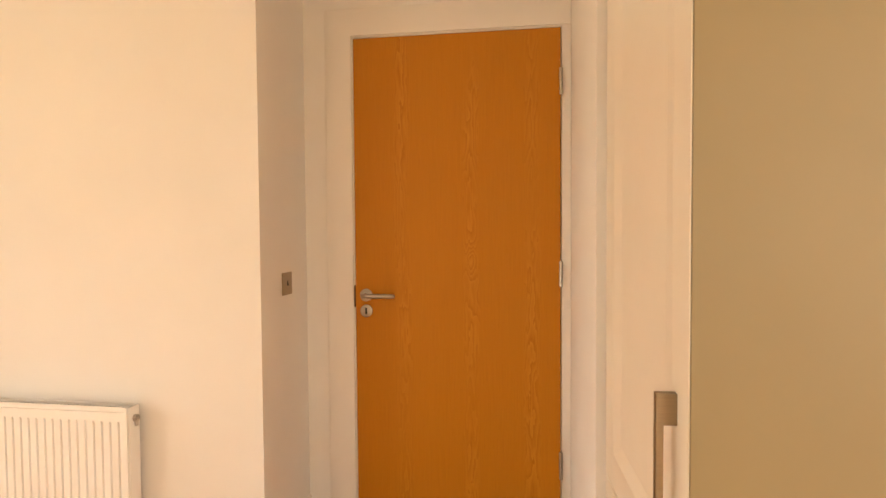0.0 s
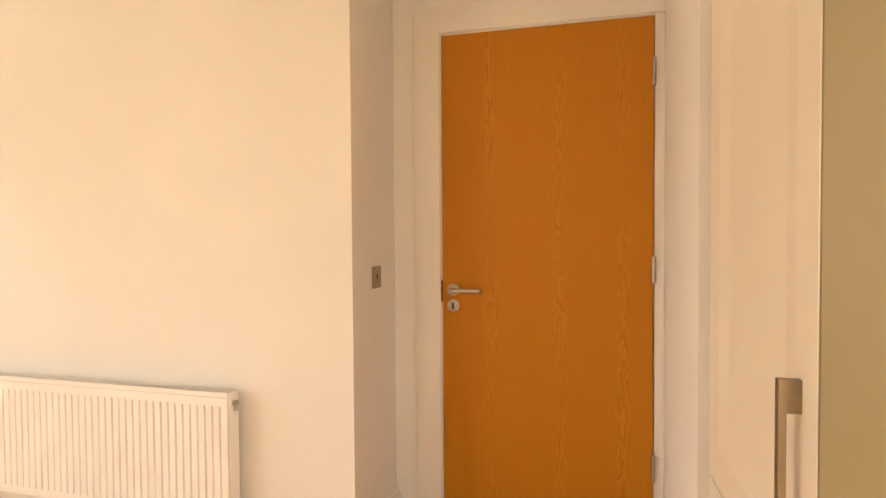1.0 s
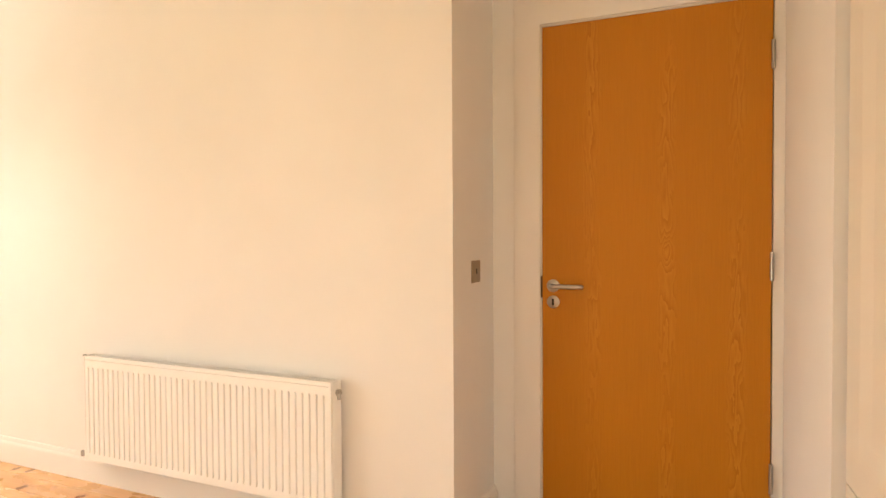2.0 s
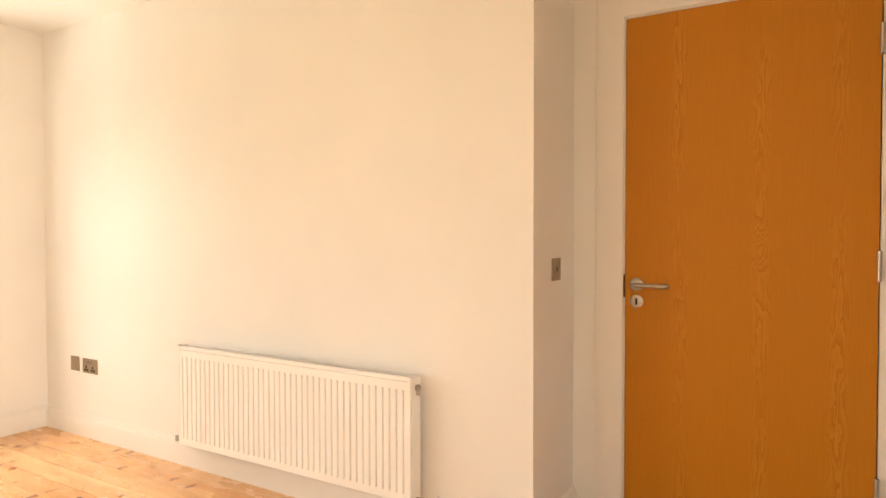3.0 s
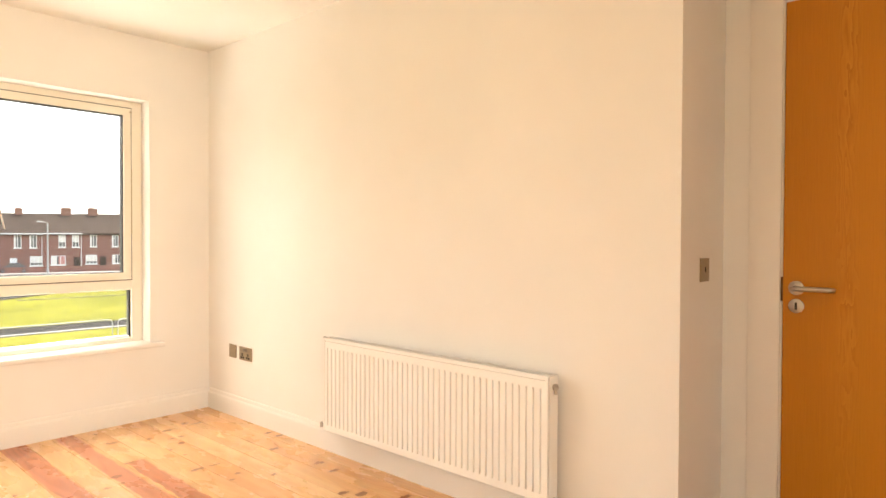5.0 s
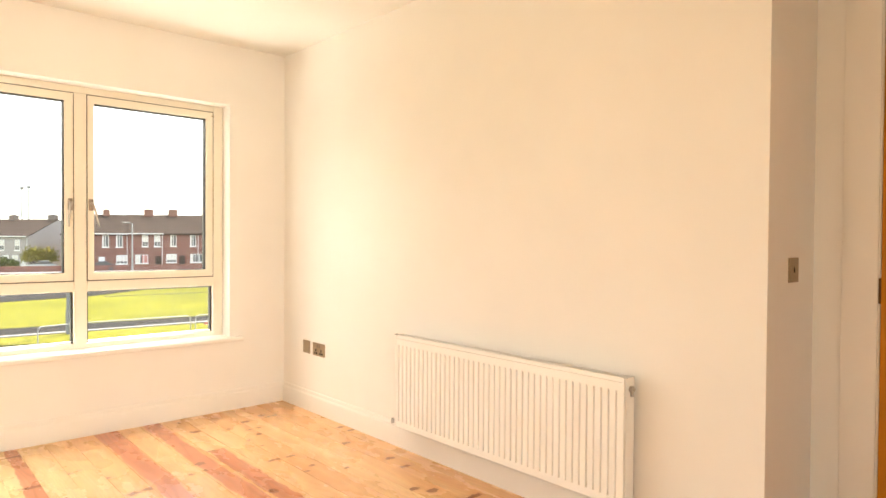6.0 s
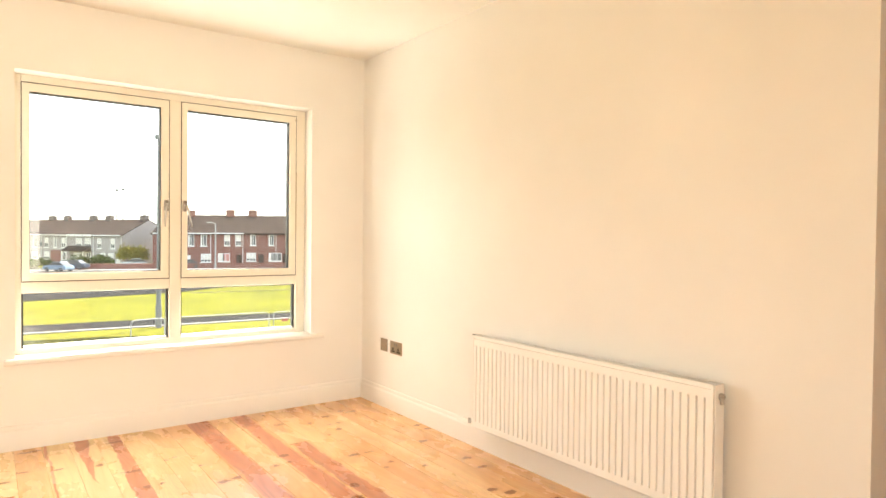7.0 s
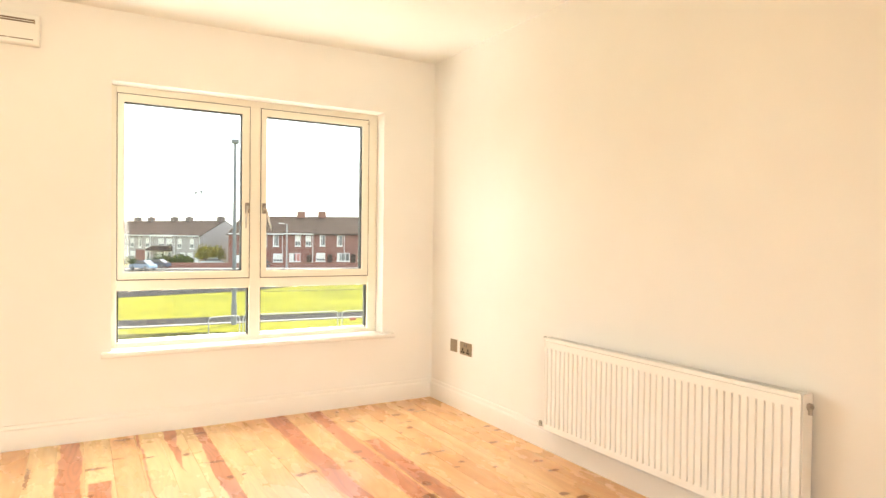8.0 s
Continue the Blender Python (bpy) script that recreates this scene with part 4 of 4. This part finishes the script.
def terrace_house(name, width, depth, eave, ridge, wall, label, group, chimneys, gutter=True, hip=0.0):
    """A two-storey terraced house, front along local x at y = 0, facing -y."""
    h = thing(name, label, "house", group)
    bm = boxed(0, width, 0, depth, -0.45, eave)
    prism(bm, [(0, eave), (depth, eave), (depth / 2, ridge - 0.15)], "x", 0, width)
    for v in bm.verts:
        if v.co.x < 0.01 and v.co.z > ridge - 0.2:
            v.co.x += hip
    part("wall", bm, wall, h)
    bm = bmesh.new()
    o, t = 0.35, 0.14
    k = (ridge - eave) / (depth / 2)
    for s in (0, 1):
        def side(y):
            return y if s == 0 else depth - y
        prism(bm, [(side(-o), eave - o * k), (side(depth / 2), ridge), (side(depth / 2), ridge - t), (side(-o), eave - o * k - t)], "x", -0.02, width + 0.02)
    if hip:
        for v in bm.verts:
            if v.co.x < 0.01:
                v.co.x += hip if v.co.z > ridge - 0.2 else -o
        low = eave - o * k
        tip, a, b, c = (bm.verts.new(p) for p in ((hip, depth / 2, ridge), (-o, -o, low), (-o, depth + o, low), (hip, depth / 2, low - t)))
        for f in ((tip, a, b), (tip, c, a), (tip, b, c), (a, c, b)):
            bm.faces.new(f)
        bmesh.ops.recalc_face_normals(bm, faces=bm.faces[:])
    roof = part("roof", bm, M_SLATE, h, "dark slate roof")
    for cx, cw, ch in chimneys:
        bm = boxed(cx - cw, cx + cw, depth / 2 - 0.45, depth / 2 + 0.45, ridge - 0.5, ridge + ch)
        box(bm, cx - cw - 0.08, cx + cw + 0.08, depth / 2 - 0.52, depth / 2 + 0.52, ridge + ch, ridge + ch + 0.12)
        for px in (-0.5, 0.0, 0.5):
            tube(bm, [(cx + px * cw, depth / 2, ridge + ch), (cx + px * cw, depth / 2, ridge + ch + 0.3)], 0.11, 10)
        part("chimney", bm, M_STACK if wall == M_RENDER else M_STACK_RED, roof, "chimney stack")
    if gutter:
        part("gutter", boxed(0, width, -0.46, -0.34, eave - 0.22, eave - 0.05), M_WHITE, h, "white gutter and fascia")
    else:
        part("gutter", boxed(0, width, -0.46, -0.34, eave - 0.20, eave - 0.08), M_SLATE, h, "dark gutter")
    part("downpipe", tube(bmesh.new(), [(width - 0.15, -0.07, 0.1), (width - 0.15, -0.07, eave - 0.2)], 0.045, 8), M_WHITE, h, "downpipe")

    def win(x, z, w, ht, fill, lab):
        bm = bmesh.new()
        lights = 3 if w > 1.45 else 2
        step = (w - 0.09) / lights
        for a0, a1, b0, b1 in [(x + 0.09, x + w - 0.09, z, z + 0.09), (x + 0.09, x + w - 0.09, z + ht - 0.09, z + ht)] + [(x + k * step, x + k * step + 0.09, z, z + ht) for k in range(lights + 1)]:
            box(bm, a0, a1, -0.03, 0.06, b0, b1)
        box(bm, x + 0.09, x + step, -0.03, 0.05, z + ht * 0.68, z + ht * 0.68 + 0.07)
        f = part("window", bm, M_WHITE, h, lab)
        part("pane", boxed(x + 0.09, x + w - 0.09, -0.012, 0.02, z + 0.09, z + ht - 0.09), M_PANE, f)
        # curtains or blinds drawn over part of the glass
        if fill == M_BLIND:
            part("blind", boxed(x + 0.09, x + w - 0.09, -0.018, -0.013, z + ht * (0.42 if ht > 1.6 else 0.30), z + ht - 0.09), M_BLIND, f, "pale drawn blind")
        elif fill == M_CURTAIN:
            part("curtain", boxed(x + w * 0.52, x + w - 0.09, -0.018, -0.013, z + 0.09, z + ht - 0.09), M_CURTAIN, f, "pink drawn curtain")
            part("blind", boxed(x + 0.09, x + w * 0.40, -0.018, -0.013, z + 0.09, z + ht - 0.09), M_BLIND, f, "pale drawn blind")
        else:
            part("curtain", boxed(x + 0.09, x + 0.09 + w * 0.16, -0.018, -0.013, z + 0.09, z + ht - 0.09), M_BLIND, f, "pale drawn curtain")
        part("sill", boxed(x - 0.1, x + w + 0.1, -0.10, 0.02, z - 0.12, z), M_WHITE, f, "pale sill")

    return h, win


def eaves_board(h, x0, x1, eave):
    part("fascia", boxed(x0, x1, -0.50, -0.33, eave - 0.30, eave + 0.02), M_WHITE, h, "broad white fascia board")


def dish(h, x, z):
    bm = tube(bmesh.new(), [(x, -0.45, z), (x, -0.40, z), (x, -0.34, z)], 0.3, 16, radii=[0.42, 0.34, 0.08])
    tube(bm, [(x, -0.35, z), (x, 0.0, z - 0.1)], 0.03, 6)
    part("satellite_dish", bm, M_GALV_AND_SHADE, h, "dark satellite dish", True)


def street_door(h, x, colour, porch, wide=1.0):
    part("front_door", boxed(x, x + wide, -0.05, 0.03, 0.1, 2.15), colour, h, "front door")
    if porch:
        bm = bmesh.new()
        prism(bm, [(-1.7, 2.45), (0.0, 3.35), (0.0, 2.45)], "x", *porch)
        part("porch_roof", bm, M_SLATE, h, "slate porch roof")
        for px in (porch[0] + 0.2, porch[1] - 0.2):
            part("porch_post", boxed(px - 0.07, px + 0.07, -1.55, -1.41, 0, 2.45), M_WHITE, h, "white porch post")


RED = "terrace of red brick houses"
RED_LABEL = "red brick two-storey terraced house with a slate roof"
UP = "white upstairs window"
DOWN = "white downstairs window"
# along the terrace: start, width, chimneys, white gutter, upstairs windows (place, fill), downstairs windows (place, width, fill), door
RT = pose(20.18, 109.7, G + 0.14, 0, 0, -12.72)
for x0, w, stacks, gut, ups, downs, door in (
        (0.00, 3.30, (), True, (), (), 0.96),
        (3.30, 5.96, ((2.94, 0.50, 0.60),), True, ((2.21, M_PANE), (4.20, M_PANE),), ((4.24, 1.64, M_BLIND),), 1.69),
        (9.26, 5.31, ((3.44, 0.70, 0.78),), True, ((2.07, M_BLIND), (3.92, M_BLIND),), ((1.05, 1.94, M_CURTAIN),), 4.10),
        (14.57, 5.69, ((1.99, 0.70, 0.78),), False, ((1.12, M_PANE), (4.25, M_PANE),), ((0.48, 1.60, M_BLIND), (4.29, 2.27, M_PANE),), 2.51),
        (20.26, 5.85, (), False, ((3.92, M_PANE),), ((2.40, 1.80, M_PANE),), 1.05),
        (26.11, 5.71, ((2.68, 0.70, 1.00),), False, ((0.77, M_PANE), (3.82, M_PANE),), ((0.58, 1.80, M_PANE),), 3.63)):
    red, win = terrace_house("terraced_house", w, 9.0, 6.0, 9.15, M_BRICK, RED_LABEL, RED, stacks, gut, 2.3 if x0 < 1 else 0.0)
    for x, fill in ups:
        win(x, 3.72, 0.95, 1.90, fill, UP)
    for x, ww, fill in downs:
        win(x, 0.95, ww, 1.45, fill, DOWN)
    street_door(red, door, M_SLATE if x0 > 7 else M_WHITE, None, 0.9)
    red.matrix_world = RT @ pose(x0, 0, 0.012 * x0 - 0.10)

GREY = "terrace of grey rendered houses"
GT = pose(16.79, 117.28, G + 0.14, 0, 0, -59.77)
# stacks, upstairs windows (place, width, fill), downstairs windows (place, width, fill), door (place, width), brick facing, broad fascia, porch
GREY_ROW = (
    ((5.88,), ((0.80, 1.05, M_BLIND), (4.20, 1.05, M_BLIND)), ((1.55, 1.30, M_BLIND), (3.60, 1.30, M_BLIND)), (5.6, 0.95), None, None, None),
    ((3.91,), ((2.25, 1.60, M_BLIND), (4.60, 1.60, M_BLIND)), ((4.60, 1.50, M_PANE),), (1.75, 1.85), None, (0.3, 6.7), (0.25, 6.30)),
    ((6.53,), ((0.70, 1.05, M_BLIND), (3.25, 0.85, M_PANE), (5.45, 1.05, M_BLIND)), ((0.65, 1.40, M_BLIND), (5.55, 1.00, M_PANE)), (3.9, 0.95), (2.45, 5.25), None, None),
    ((6.29, 1.82), ((0.90, 1.25, M_PANE), (4.40, 1.25, M_PANE)), ((4.20, 1.60, M_BLIND),), (1.5, 1.0), None, None, None),
    ((), ((0.90, 1.25, M_PANE), (4.40, 1.25, M_PANE)), ((4.20, 1.60, M_BLIND),), (1.5, 1.0), (0.15, 3.9), None, None),
    ((2.3,), ((0.90, 1.25, M_PANE), (4.40, 1.25, M_PANE)), ((4.20, 1.60, M_BLIND),), (1.5, 1.0), None, None, None))
for i_grey, (stacks, ups, downs, (door, wide), facing, fascia, porch) in enumerate(GREY_ROW):
    grey, win = terrace_house("terraced_house", 7.04, 11.2, 5.4, 8.28, M_RENDER, "grey rendered two-storey terraced house with a slate roof", GREY, [(x, 0.62, 0.55) for x in stacks])
    for x, ww, fill in ups:
        win(x, 3.0, ww, 1.75, fill, UP)
    for x, ww, fill in downs:
        win(x, 0.8, ww, 1.4, fill, DOWN)
    street_door(grey, door, M_WHITE, porch, wide)
    if fascia:
        eaves_board(grey, *fascia, 5.4)
    if facing:
        part("brick_facing", boxed(*facing, -0.06, 0.01, 0.0, 2.5), M_BRICK, grey, "red brick facing of the ground floor")
        dish(grey, 0.3, 3.6)
    grey.matrix_world = GT @ pose(-7.04 * (i_grey + 1), 0, 0)

# garden wall in front of the red houses
gw = thing("garden_wall", "low red brick garden wall along the street", "wall")
part("brickwork", boxed(0, 64, 0, 0.25, -0.05, 0.90), M_BRICK, gw)
part("coping", boxed(-0.1, 64.1, -0.05, 0.30, 0.90, 0.97), M_STACK_RED, gw, "red brick coping")
gw.matrix_world = pose(7.54, 109.54, G, 0, 0, -12.72)


def lamp_post(name, x, y, height, r0, r1, heads, label, big=0.22, coat=None):
    coat = coat or M_GALV_AND_SHADE
    p = thing(name, label, "street lamp", at=pose(x, y, G))
    part("pole", tube(bmesh.new(), [(0, 0, 0), (0, 0, height * 0.12), (0, 0, height * 0.121), (0, 0, height)], r0, 14, radii=[r0, r0, r0 * 0.8, r1]), coat, p, "galvanised tapering pole", True)
    if not heads:
        part("lantern", boxed(-big, big, -0.7 * big, 0.7 * big, height, height + 1.3 * big, 0.05, 2), coat, p, "grey lantern")
    for s in heads:
        part("arm", tube(bmesh.new(), [(0, 0, height - 0.15), (s * 0.35, -0.1, height + 0.05), (s * 0.7, -0.15, height + 0.1)], 0.04, 8), coat, p)
        bm = boxed(s * 1.0 - 0.45, s * 1.0 + 0.45, -0.33, 0.03, height + 0.02, height + 0.2, 0.06, 2)
        part("lantern", bm, coat, p, "grey lantern")


lamp_post("street_lamp", 6.14, 36.65, 11.3, 0.17, 0.085, (), "tall grey galvanised street lamp on the lawn")
lamp_post("street_lamp", 27.98, 101.12, 7.6, 0.17, 0.10, (-1,), "pale grey street lamp before the brick houses", coat=M_RAIL)
lamp_post("floodlight_mast", 30.33, 213.13, 19.0, 0.22, 0.17, (), "thin far floodlight mast behind the houses", 0.5)
lamp_post("floodlight_mast", 32.03, 213.14, 19.4, 0.22, 0.17, (), "thin far floodlight mast behind the houses", 0.5)


def barrier(x0, y0, x1, y1, h=1.02, sign=False):
    """A hooped steel guard rail between two points on the lawn."""
    a, b = Vector((x0, y0, G)), Vector((x1, y1, G))
    d = (b - a).normalized()
    up = Vector((0, 0, 1))
    r = 0.22
    pts = [a - up * 0.1, a + up * (h - r)] + arc(a + d * r + up * (h - r), -d * r, up * r, 15, 90, 5) + arc(b - d * r + up * (h - r), up * r, d * r, 0, 75, 5) + [b + up * (h - r), b - up * 0.1]
    t = thing("guard_rail", "white hooped steel guard rail beside the path", "railing", "guard rails on the lawn")
    part("hoop", tube(bmesh.new(), pts, 0.028, 10), M_RAIL, t, "", True)
    if sign:
        m = a + d * 0.66 + up * 0.44
        part("plate", boxed(m.x - 0.2, m.x + 0.2, m.y - 0.06, m.y - 0.04, m.z, m.z + 0.16), M_SIGN, t, "small red sign plate")
    return t


barrier(3.95, 32.63, 5.7, 32.98)
barrier(5.9, 33.03, 11.47, 32.61)
barrier(11.72, 32.51, 17.76, 32.08, sign=True)


def leaf_clumps(name, centre, size, count, material, label, seed):
    """A hedge or shrub of many small crossed leaves round a branching stem."""
    rng = random.Random(seed)
    t = thing(name, label, "shrub")
    cx, cy, cz = centre
    bm = bmesh.new()
    for _ in range(7):
        tube(bm, [(cx + rng.uniform(-0.3, 0.3) * size[0], cy, G - 0.05), (cx + rng.uniform(-0.8, 0.8) * size[0], cy + rng.uniform(-0.5, 0.5) * size[1], cz + rng.uniform(0, 0.6) * size[2])], 0.06, 6, radii=[0.09, 0.03])
    part("stems", bm, M_SLATE, t, "brown stems")
    verts, faces = [], []
    for _ in range(count):
        a, b = rng.uniform(0, math.tau), rng.uniform(-0.5, 1.0)
        k = rng.uniform(0.55, 1.0) * (0.8 + 0.25 * math.sin(3 * a + seed) + 0.15 * math.sin(7 * a))
        p = Vector((cx + math.cos(a) * size[0] * k * math.sqrt(max(0.05, 1 - b * b * 0.8)), cy + math.sin(a) * size[1] * k, cz + b * size[2] * k))
        n = Vector((rng.uniform(-1, 1), rng.uniform(-1, 1), rng.uniform(-0.3, 1))).normalized()
        s = n.orthogonal().normalized() * rng.uniform(0.10, 0.24)
        q = n.cross(s) * 0.6
        i = len(verts)
        verts += [tuple(p - s), tuple(p + q), tuple(p + s), tuple(p - q)]
        faces.append((i, i + 1, i + 2, i + 3))
    me = bpy.data.meshes.new("crown")
    me.from_pydata(verts, [], faces)
    me.materials.append(material)
    ob = new("crown", me)
    ob.parent = t
    return t


leaf_clumps("shrub", (18.12, 115.68, G + 2.1), (2.9, 1.0, 1.8), 2600, M_SHRUB, "yellow-green shrub by the grey gable", 3)
leaf_clumps("hedge", (11.74, 111.06, G + 1.1), (4.0, 0.9, 1.2), 2600, M_HEDGE, "dark green garden hedge", 5)
leaf_clumps("hedge", (3.73, 113.53, G + 0.9), (2.5, 0.9, 1.0), 1300, M_HEDGE, "dark green garden hedge", 8)


def car(x, y, turn, paint, label):
    m, n, b = shader("car_paint", paint, 0.25)
    b.inputs["Coat Weight"].default_value = 0.5
    c = thing("car", label, "car", "parked cars", at=pose(x, y, G + 0.13, 0, 0, turn))
    low = [(-2.1, 0.30), (-2.12, 0.62), (-2.0, 0.80), (-1.15, 0.92), (1.35, 0.95), (2.02, 0.85), (2.1, 0.55), (2.08, 0.30)]
    bm = prism(bmesh.new(), low, "y", -0.85, 0.85)
    bmesh.ops.bevel(bm, geom=bm.edges[:], offset=0.05, segments=2, affect="EDGES")
    part("body", bm, m, c, "", True)
    bm = prism(bmesh.new(), [(-1.2, 0.90), (-0.45, 1.40), (0.85, 1.43), (1.6, 0.93)], "y", -0.74, 0.74)
    bmesh.ops.bevel(bm, geom=bm.edges[:], offset=0.06, segments=2, affect="EDGES")
    part("cabin_glass", bm, M_PANE, c, "dark car windows", True)
    bm = prism(bmesh.new(), [(-0.5, 1.385), (-0.42, 1.435), (0.85, 1.465), (0.95, 1.40)], "y", -0.70, 0.70)
    part("roof", bm, m, c)
    for wx in (-1.3, 1.3):
        for wy in (-0.80, 0.80):
            w = part("wheel", tube(bmesh.new(), [(wx, wy - 0.1, 0.31), (wx, wy + 0.1, 0.31)], 0.31, 20), M_TYRE, c, "black tyre", True)
            part("rim", tube(bmesh.new(), [(wx, wy - 0.105, 0.31), (wx, wy + 0.105, 0.31)], 0.19, 16), M_GALV_AND_SHADE, w, "grey wheel rim")
    for s in (-0.6, 0.6):
        part("headlight", boxed(-2.14, -2.06, s - 0.18, s + 0.18, 0.62, 0.76, 0.02), M_WHITE, c, "pale headlight")


car(6.27, 103.64, -52, (0.25, 0.33, 0.42), "pale blue parked car at the kerb")
car(8.75, 109.05, -35, (0.06, 0.075, 0.11), "dark blue parked car at the kerb")
car(18.13, 113.48, -13, (0.45, 0.50, 0.55), "silver parked car at the kerb")
car(24.96, 106.51, -13, (0.05, 0.07, 0.12), "dark blue parked car before the houses")

# ---------------------------------------------------------------- floorboards
PITCH, EDGE0 = 0.126, -0.854
# column: (heart centre, heart half width, widening per metre towards the window, tone); no heart: half width -0.1
NONE = -0.1
HEART = {12: (0.0, 0.052, 0.0, 0.4), 9: (-0.045, 0.010, 0.004, 0.75), 8: (-0.008, 0.044, 0.054, 0.85), 7: (0.033, 0.030, -0.018, 0.8), 3: (0.0, 0.064, 0.012, 0.35), 1: (0.0, 0.048, 0.0, 0.5), 0: (-0.01, 0.050, 0.0, 0.55)}
JOINT = {0: [-0.73], 11: [-0.718], 4: [-0.81], -4: [-1.04]}
TONES = {12: 0.8, 11: 0.95, 10: 0.7, 9: 0.85, 8: 0.9, 7: 0.85, 6: 0.8, 5: 0.7, 4: 0.5, 3: 0.35, 2: 0.6, 1: 0.5, 0: 0.65, -1: 0.62, -2: 0.42, -3: 0.64, -4: 0.48, -5: 0.58, -6: 0.55, -7: 0.55}
# knots in the varnished boards: place on the floor, reach across the board and along it
KNOTS = [(-2.480, -0.506, 0.008, 0.13), (-2.200, -0.517, 0.050, 0.012), (-2.099, -0.409, 0.040, 0.006), (-2.039, -0.083, 0.045, 0.011), (-1.939, -0.458, 0.020, 0.010),
         (-1.766, -0.502, 0.014, 0.018), (-1.623, -0.152, 0.048, 0.010), (-1.628, -0.687, 0.058, 0.010), (-1.622, -0.940, 0.015, 0.017), (-1.561, -0.931, 0.008, 0.008),
         (-1.481, -0.609, 0.018, 0.010), (-1.435, -0.593, 0.010, 0.008), (-1.357, -0.793, 0.016, 0.012), (-1.320, -1.069, 0.024, 0.016), (-1.243, -1.056, 0.026, 0.013)]
KNOTS += [(-0.946, -0.890, 0.024, 0.018), (-1.032, -1.009, 0.011, 0.009), (-0.959, -1.001, 0.010, 0.009), (-0.831, -0.732, 0.030, 0.009), (-0.829, -1.455, 0.018, 0.026),
          (-0.892, -1.596, 0.026, 0.024), (-0.775, -0.095, 0.009, 0.009), (-0.789, -0.321, 0.007, 0.008), (-0.764, -0.340, 0.022, 0.012), (-0.602, -0.419, 0.016, 0.012),
          (-0.455, -0.338, 0.032, 0.012), (-0.504, -0.514, 0.016, 0.008), (-0.442, -0.510, 0.012, 0.008), (-0.497, -0.629, 0.014, 0.011), (-0.593, -0.696, 0.012, 0.010)]
KNOTS += [(-0.577, -0.831, 0.008, 0.008), (-0.245, -0.325, 0.060, 0.009), (-0.307, -0.278, 0.020, 0.020), (-0.638, -1.091, 0.026, 0.013), (-0.542, -1.090, 0.024, 0.007),
          (-0.521, -1.287, 0.011, 0.010), (-0.586, -1.339, 0.009, 0.008), (-0.413, -1.426, 0.012, 0.009), (-0.574, -1.608, 0.008, 0.008), (-0.054, -0.831, 0.022, 0.011),
          (-0.045, -0.920, 0.024, 0.011), (-0.207, -1.101, 0.026, 0.013), (-0.160, -1.462, 0.026, 0.011), (-0.175, -1.609, 0.026, 0.011), (-0.330, -1.863, 0.026, 0.014),
          (-0.273, -1.933, 0.026, 0.015), (-0.178, -2.103, 0.034, 0.013)]
rng = random.Random(11)


def board(x0, x1, y0, y1, heart, tone):
    gap = 0.0003
    L, w = y1 - y0 - 2 * gap, x1 - x0 - 2 * gap
    bm = boxed(-w / 2, w / 2, -L, 0, -0.022, 0, 0)
    top = [e for e in bm.edges if all(v.co.z > -0.001 for v in e.verts)]
    bmesh.ops.bevel(bm, geom=top, offset=0.0006, segments=1, affect="EDGES")
    ob = new("plank", mesh_of("plank", bm, M_BOARD))
    ob.location = ((x0 + x1) / 2, y1 - gap, rng.uniform(-0.0004, 0.0002))
    ob.parent = floor
    c, hw, grow, _ = heart
    mine = [(x - ob.location.x, y - ob.location.y, a, b) for x, y, a, b in KNOTS if x0 <= x < x1 and y0 < y <= y1]
    if not mine and y1 < -0.5:
        mine = [(rng.uniform(-0.05, 0.05), -rng.uniform(0.1, L), rng.uniform(0.008, 0.03), rng.uniform(0.008, 0.016)) for _ in range(rng.randint(1, 5))]
    for k in range(KNOT_SLOTS):
        ob["knot_%d" % k] = mine[k] if k < len(mine) else (0.0, 9.0, 0.01, 0.01)
    ob.color = (0.5 + c / 0.2, 0.5 + hw / 0.2, 0.5 + grow / 0.4, tone)


col = -7
while True:
    x1 = EDGE0 - PITCH * (col - 1)
    x0 = x1 - PITCH
    if x1 < LEFT:
        break
    cuts = list(JOINT.get(col, []))
    y = cuts[-1] if cuts else -rng.uniform(2.3, 3.6)
    if not cuts:
        cuts.append(y)
    while y > BACK + 1.5:
        y -= rng.uniform(1.8, 3.2)
        cuts.append(y)
    ends = [0.0] + cuts + [BACK]
    tone0 = TONES.get(col, rng.uniform(0.35, 0.9))
    for k, (a, b) in enumerate(zip(ends, ends[1:])):
        if a - b < 0.05:
            continue
        heart = (0, NONE, 0, 0)
        if col in HEART and (k == (1 if col == 0 else 0)):
            heart = HEART[col]
        elif col == 11 and k == 1:
            heart = (0.0, 0.05, 0, 0)
        elif k > 0 and rng.random() < 0.3:
            heart = (rng.uniform(-0.04, 0.04), rng.uniform(0.0, 0.06) if col > -4 else NONE, rng.uniform(-0.03, 0.03), 0)
        board(max(x0, LEFT), min(x1, DX + 0.1), b, a, heart, min(1, max(0, tone0 + rng.uniform(-0.08, 0.08))))
    col += 1
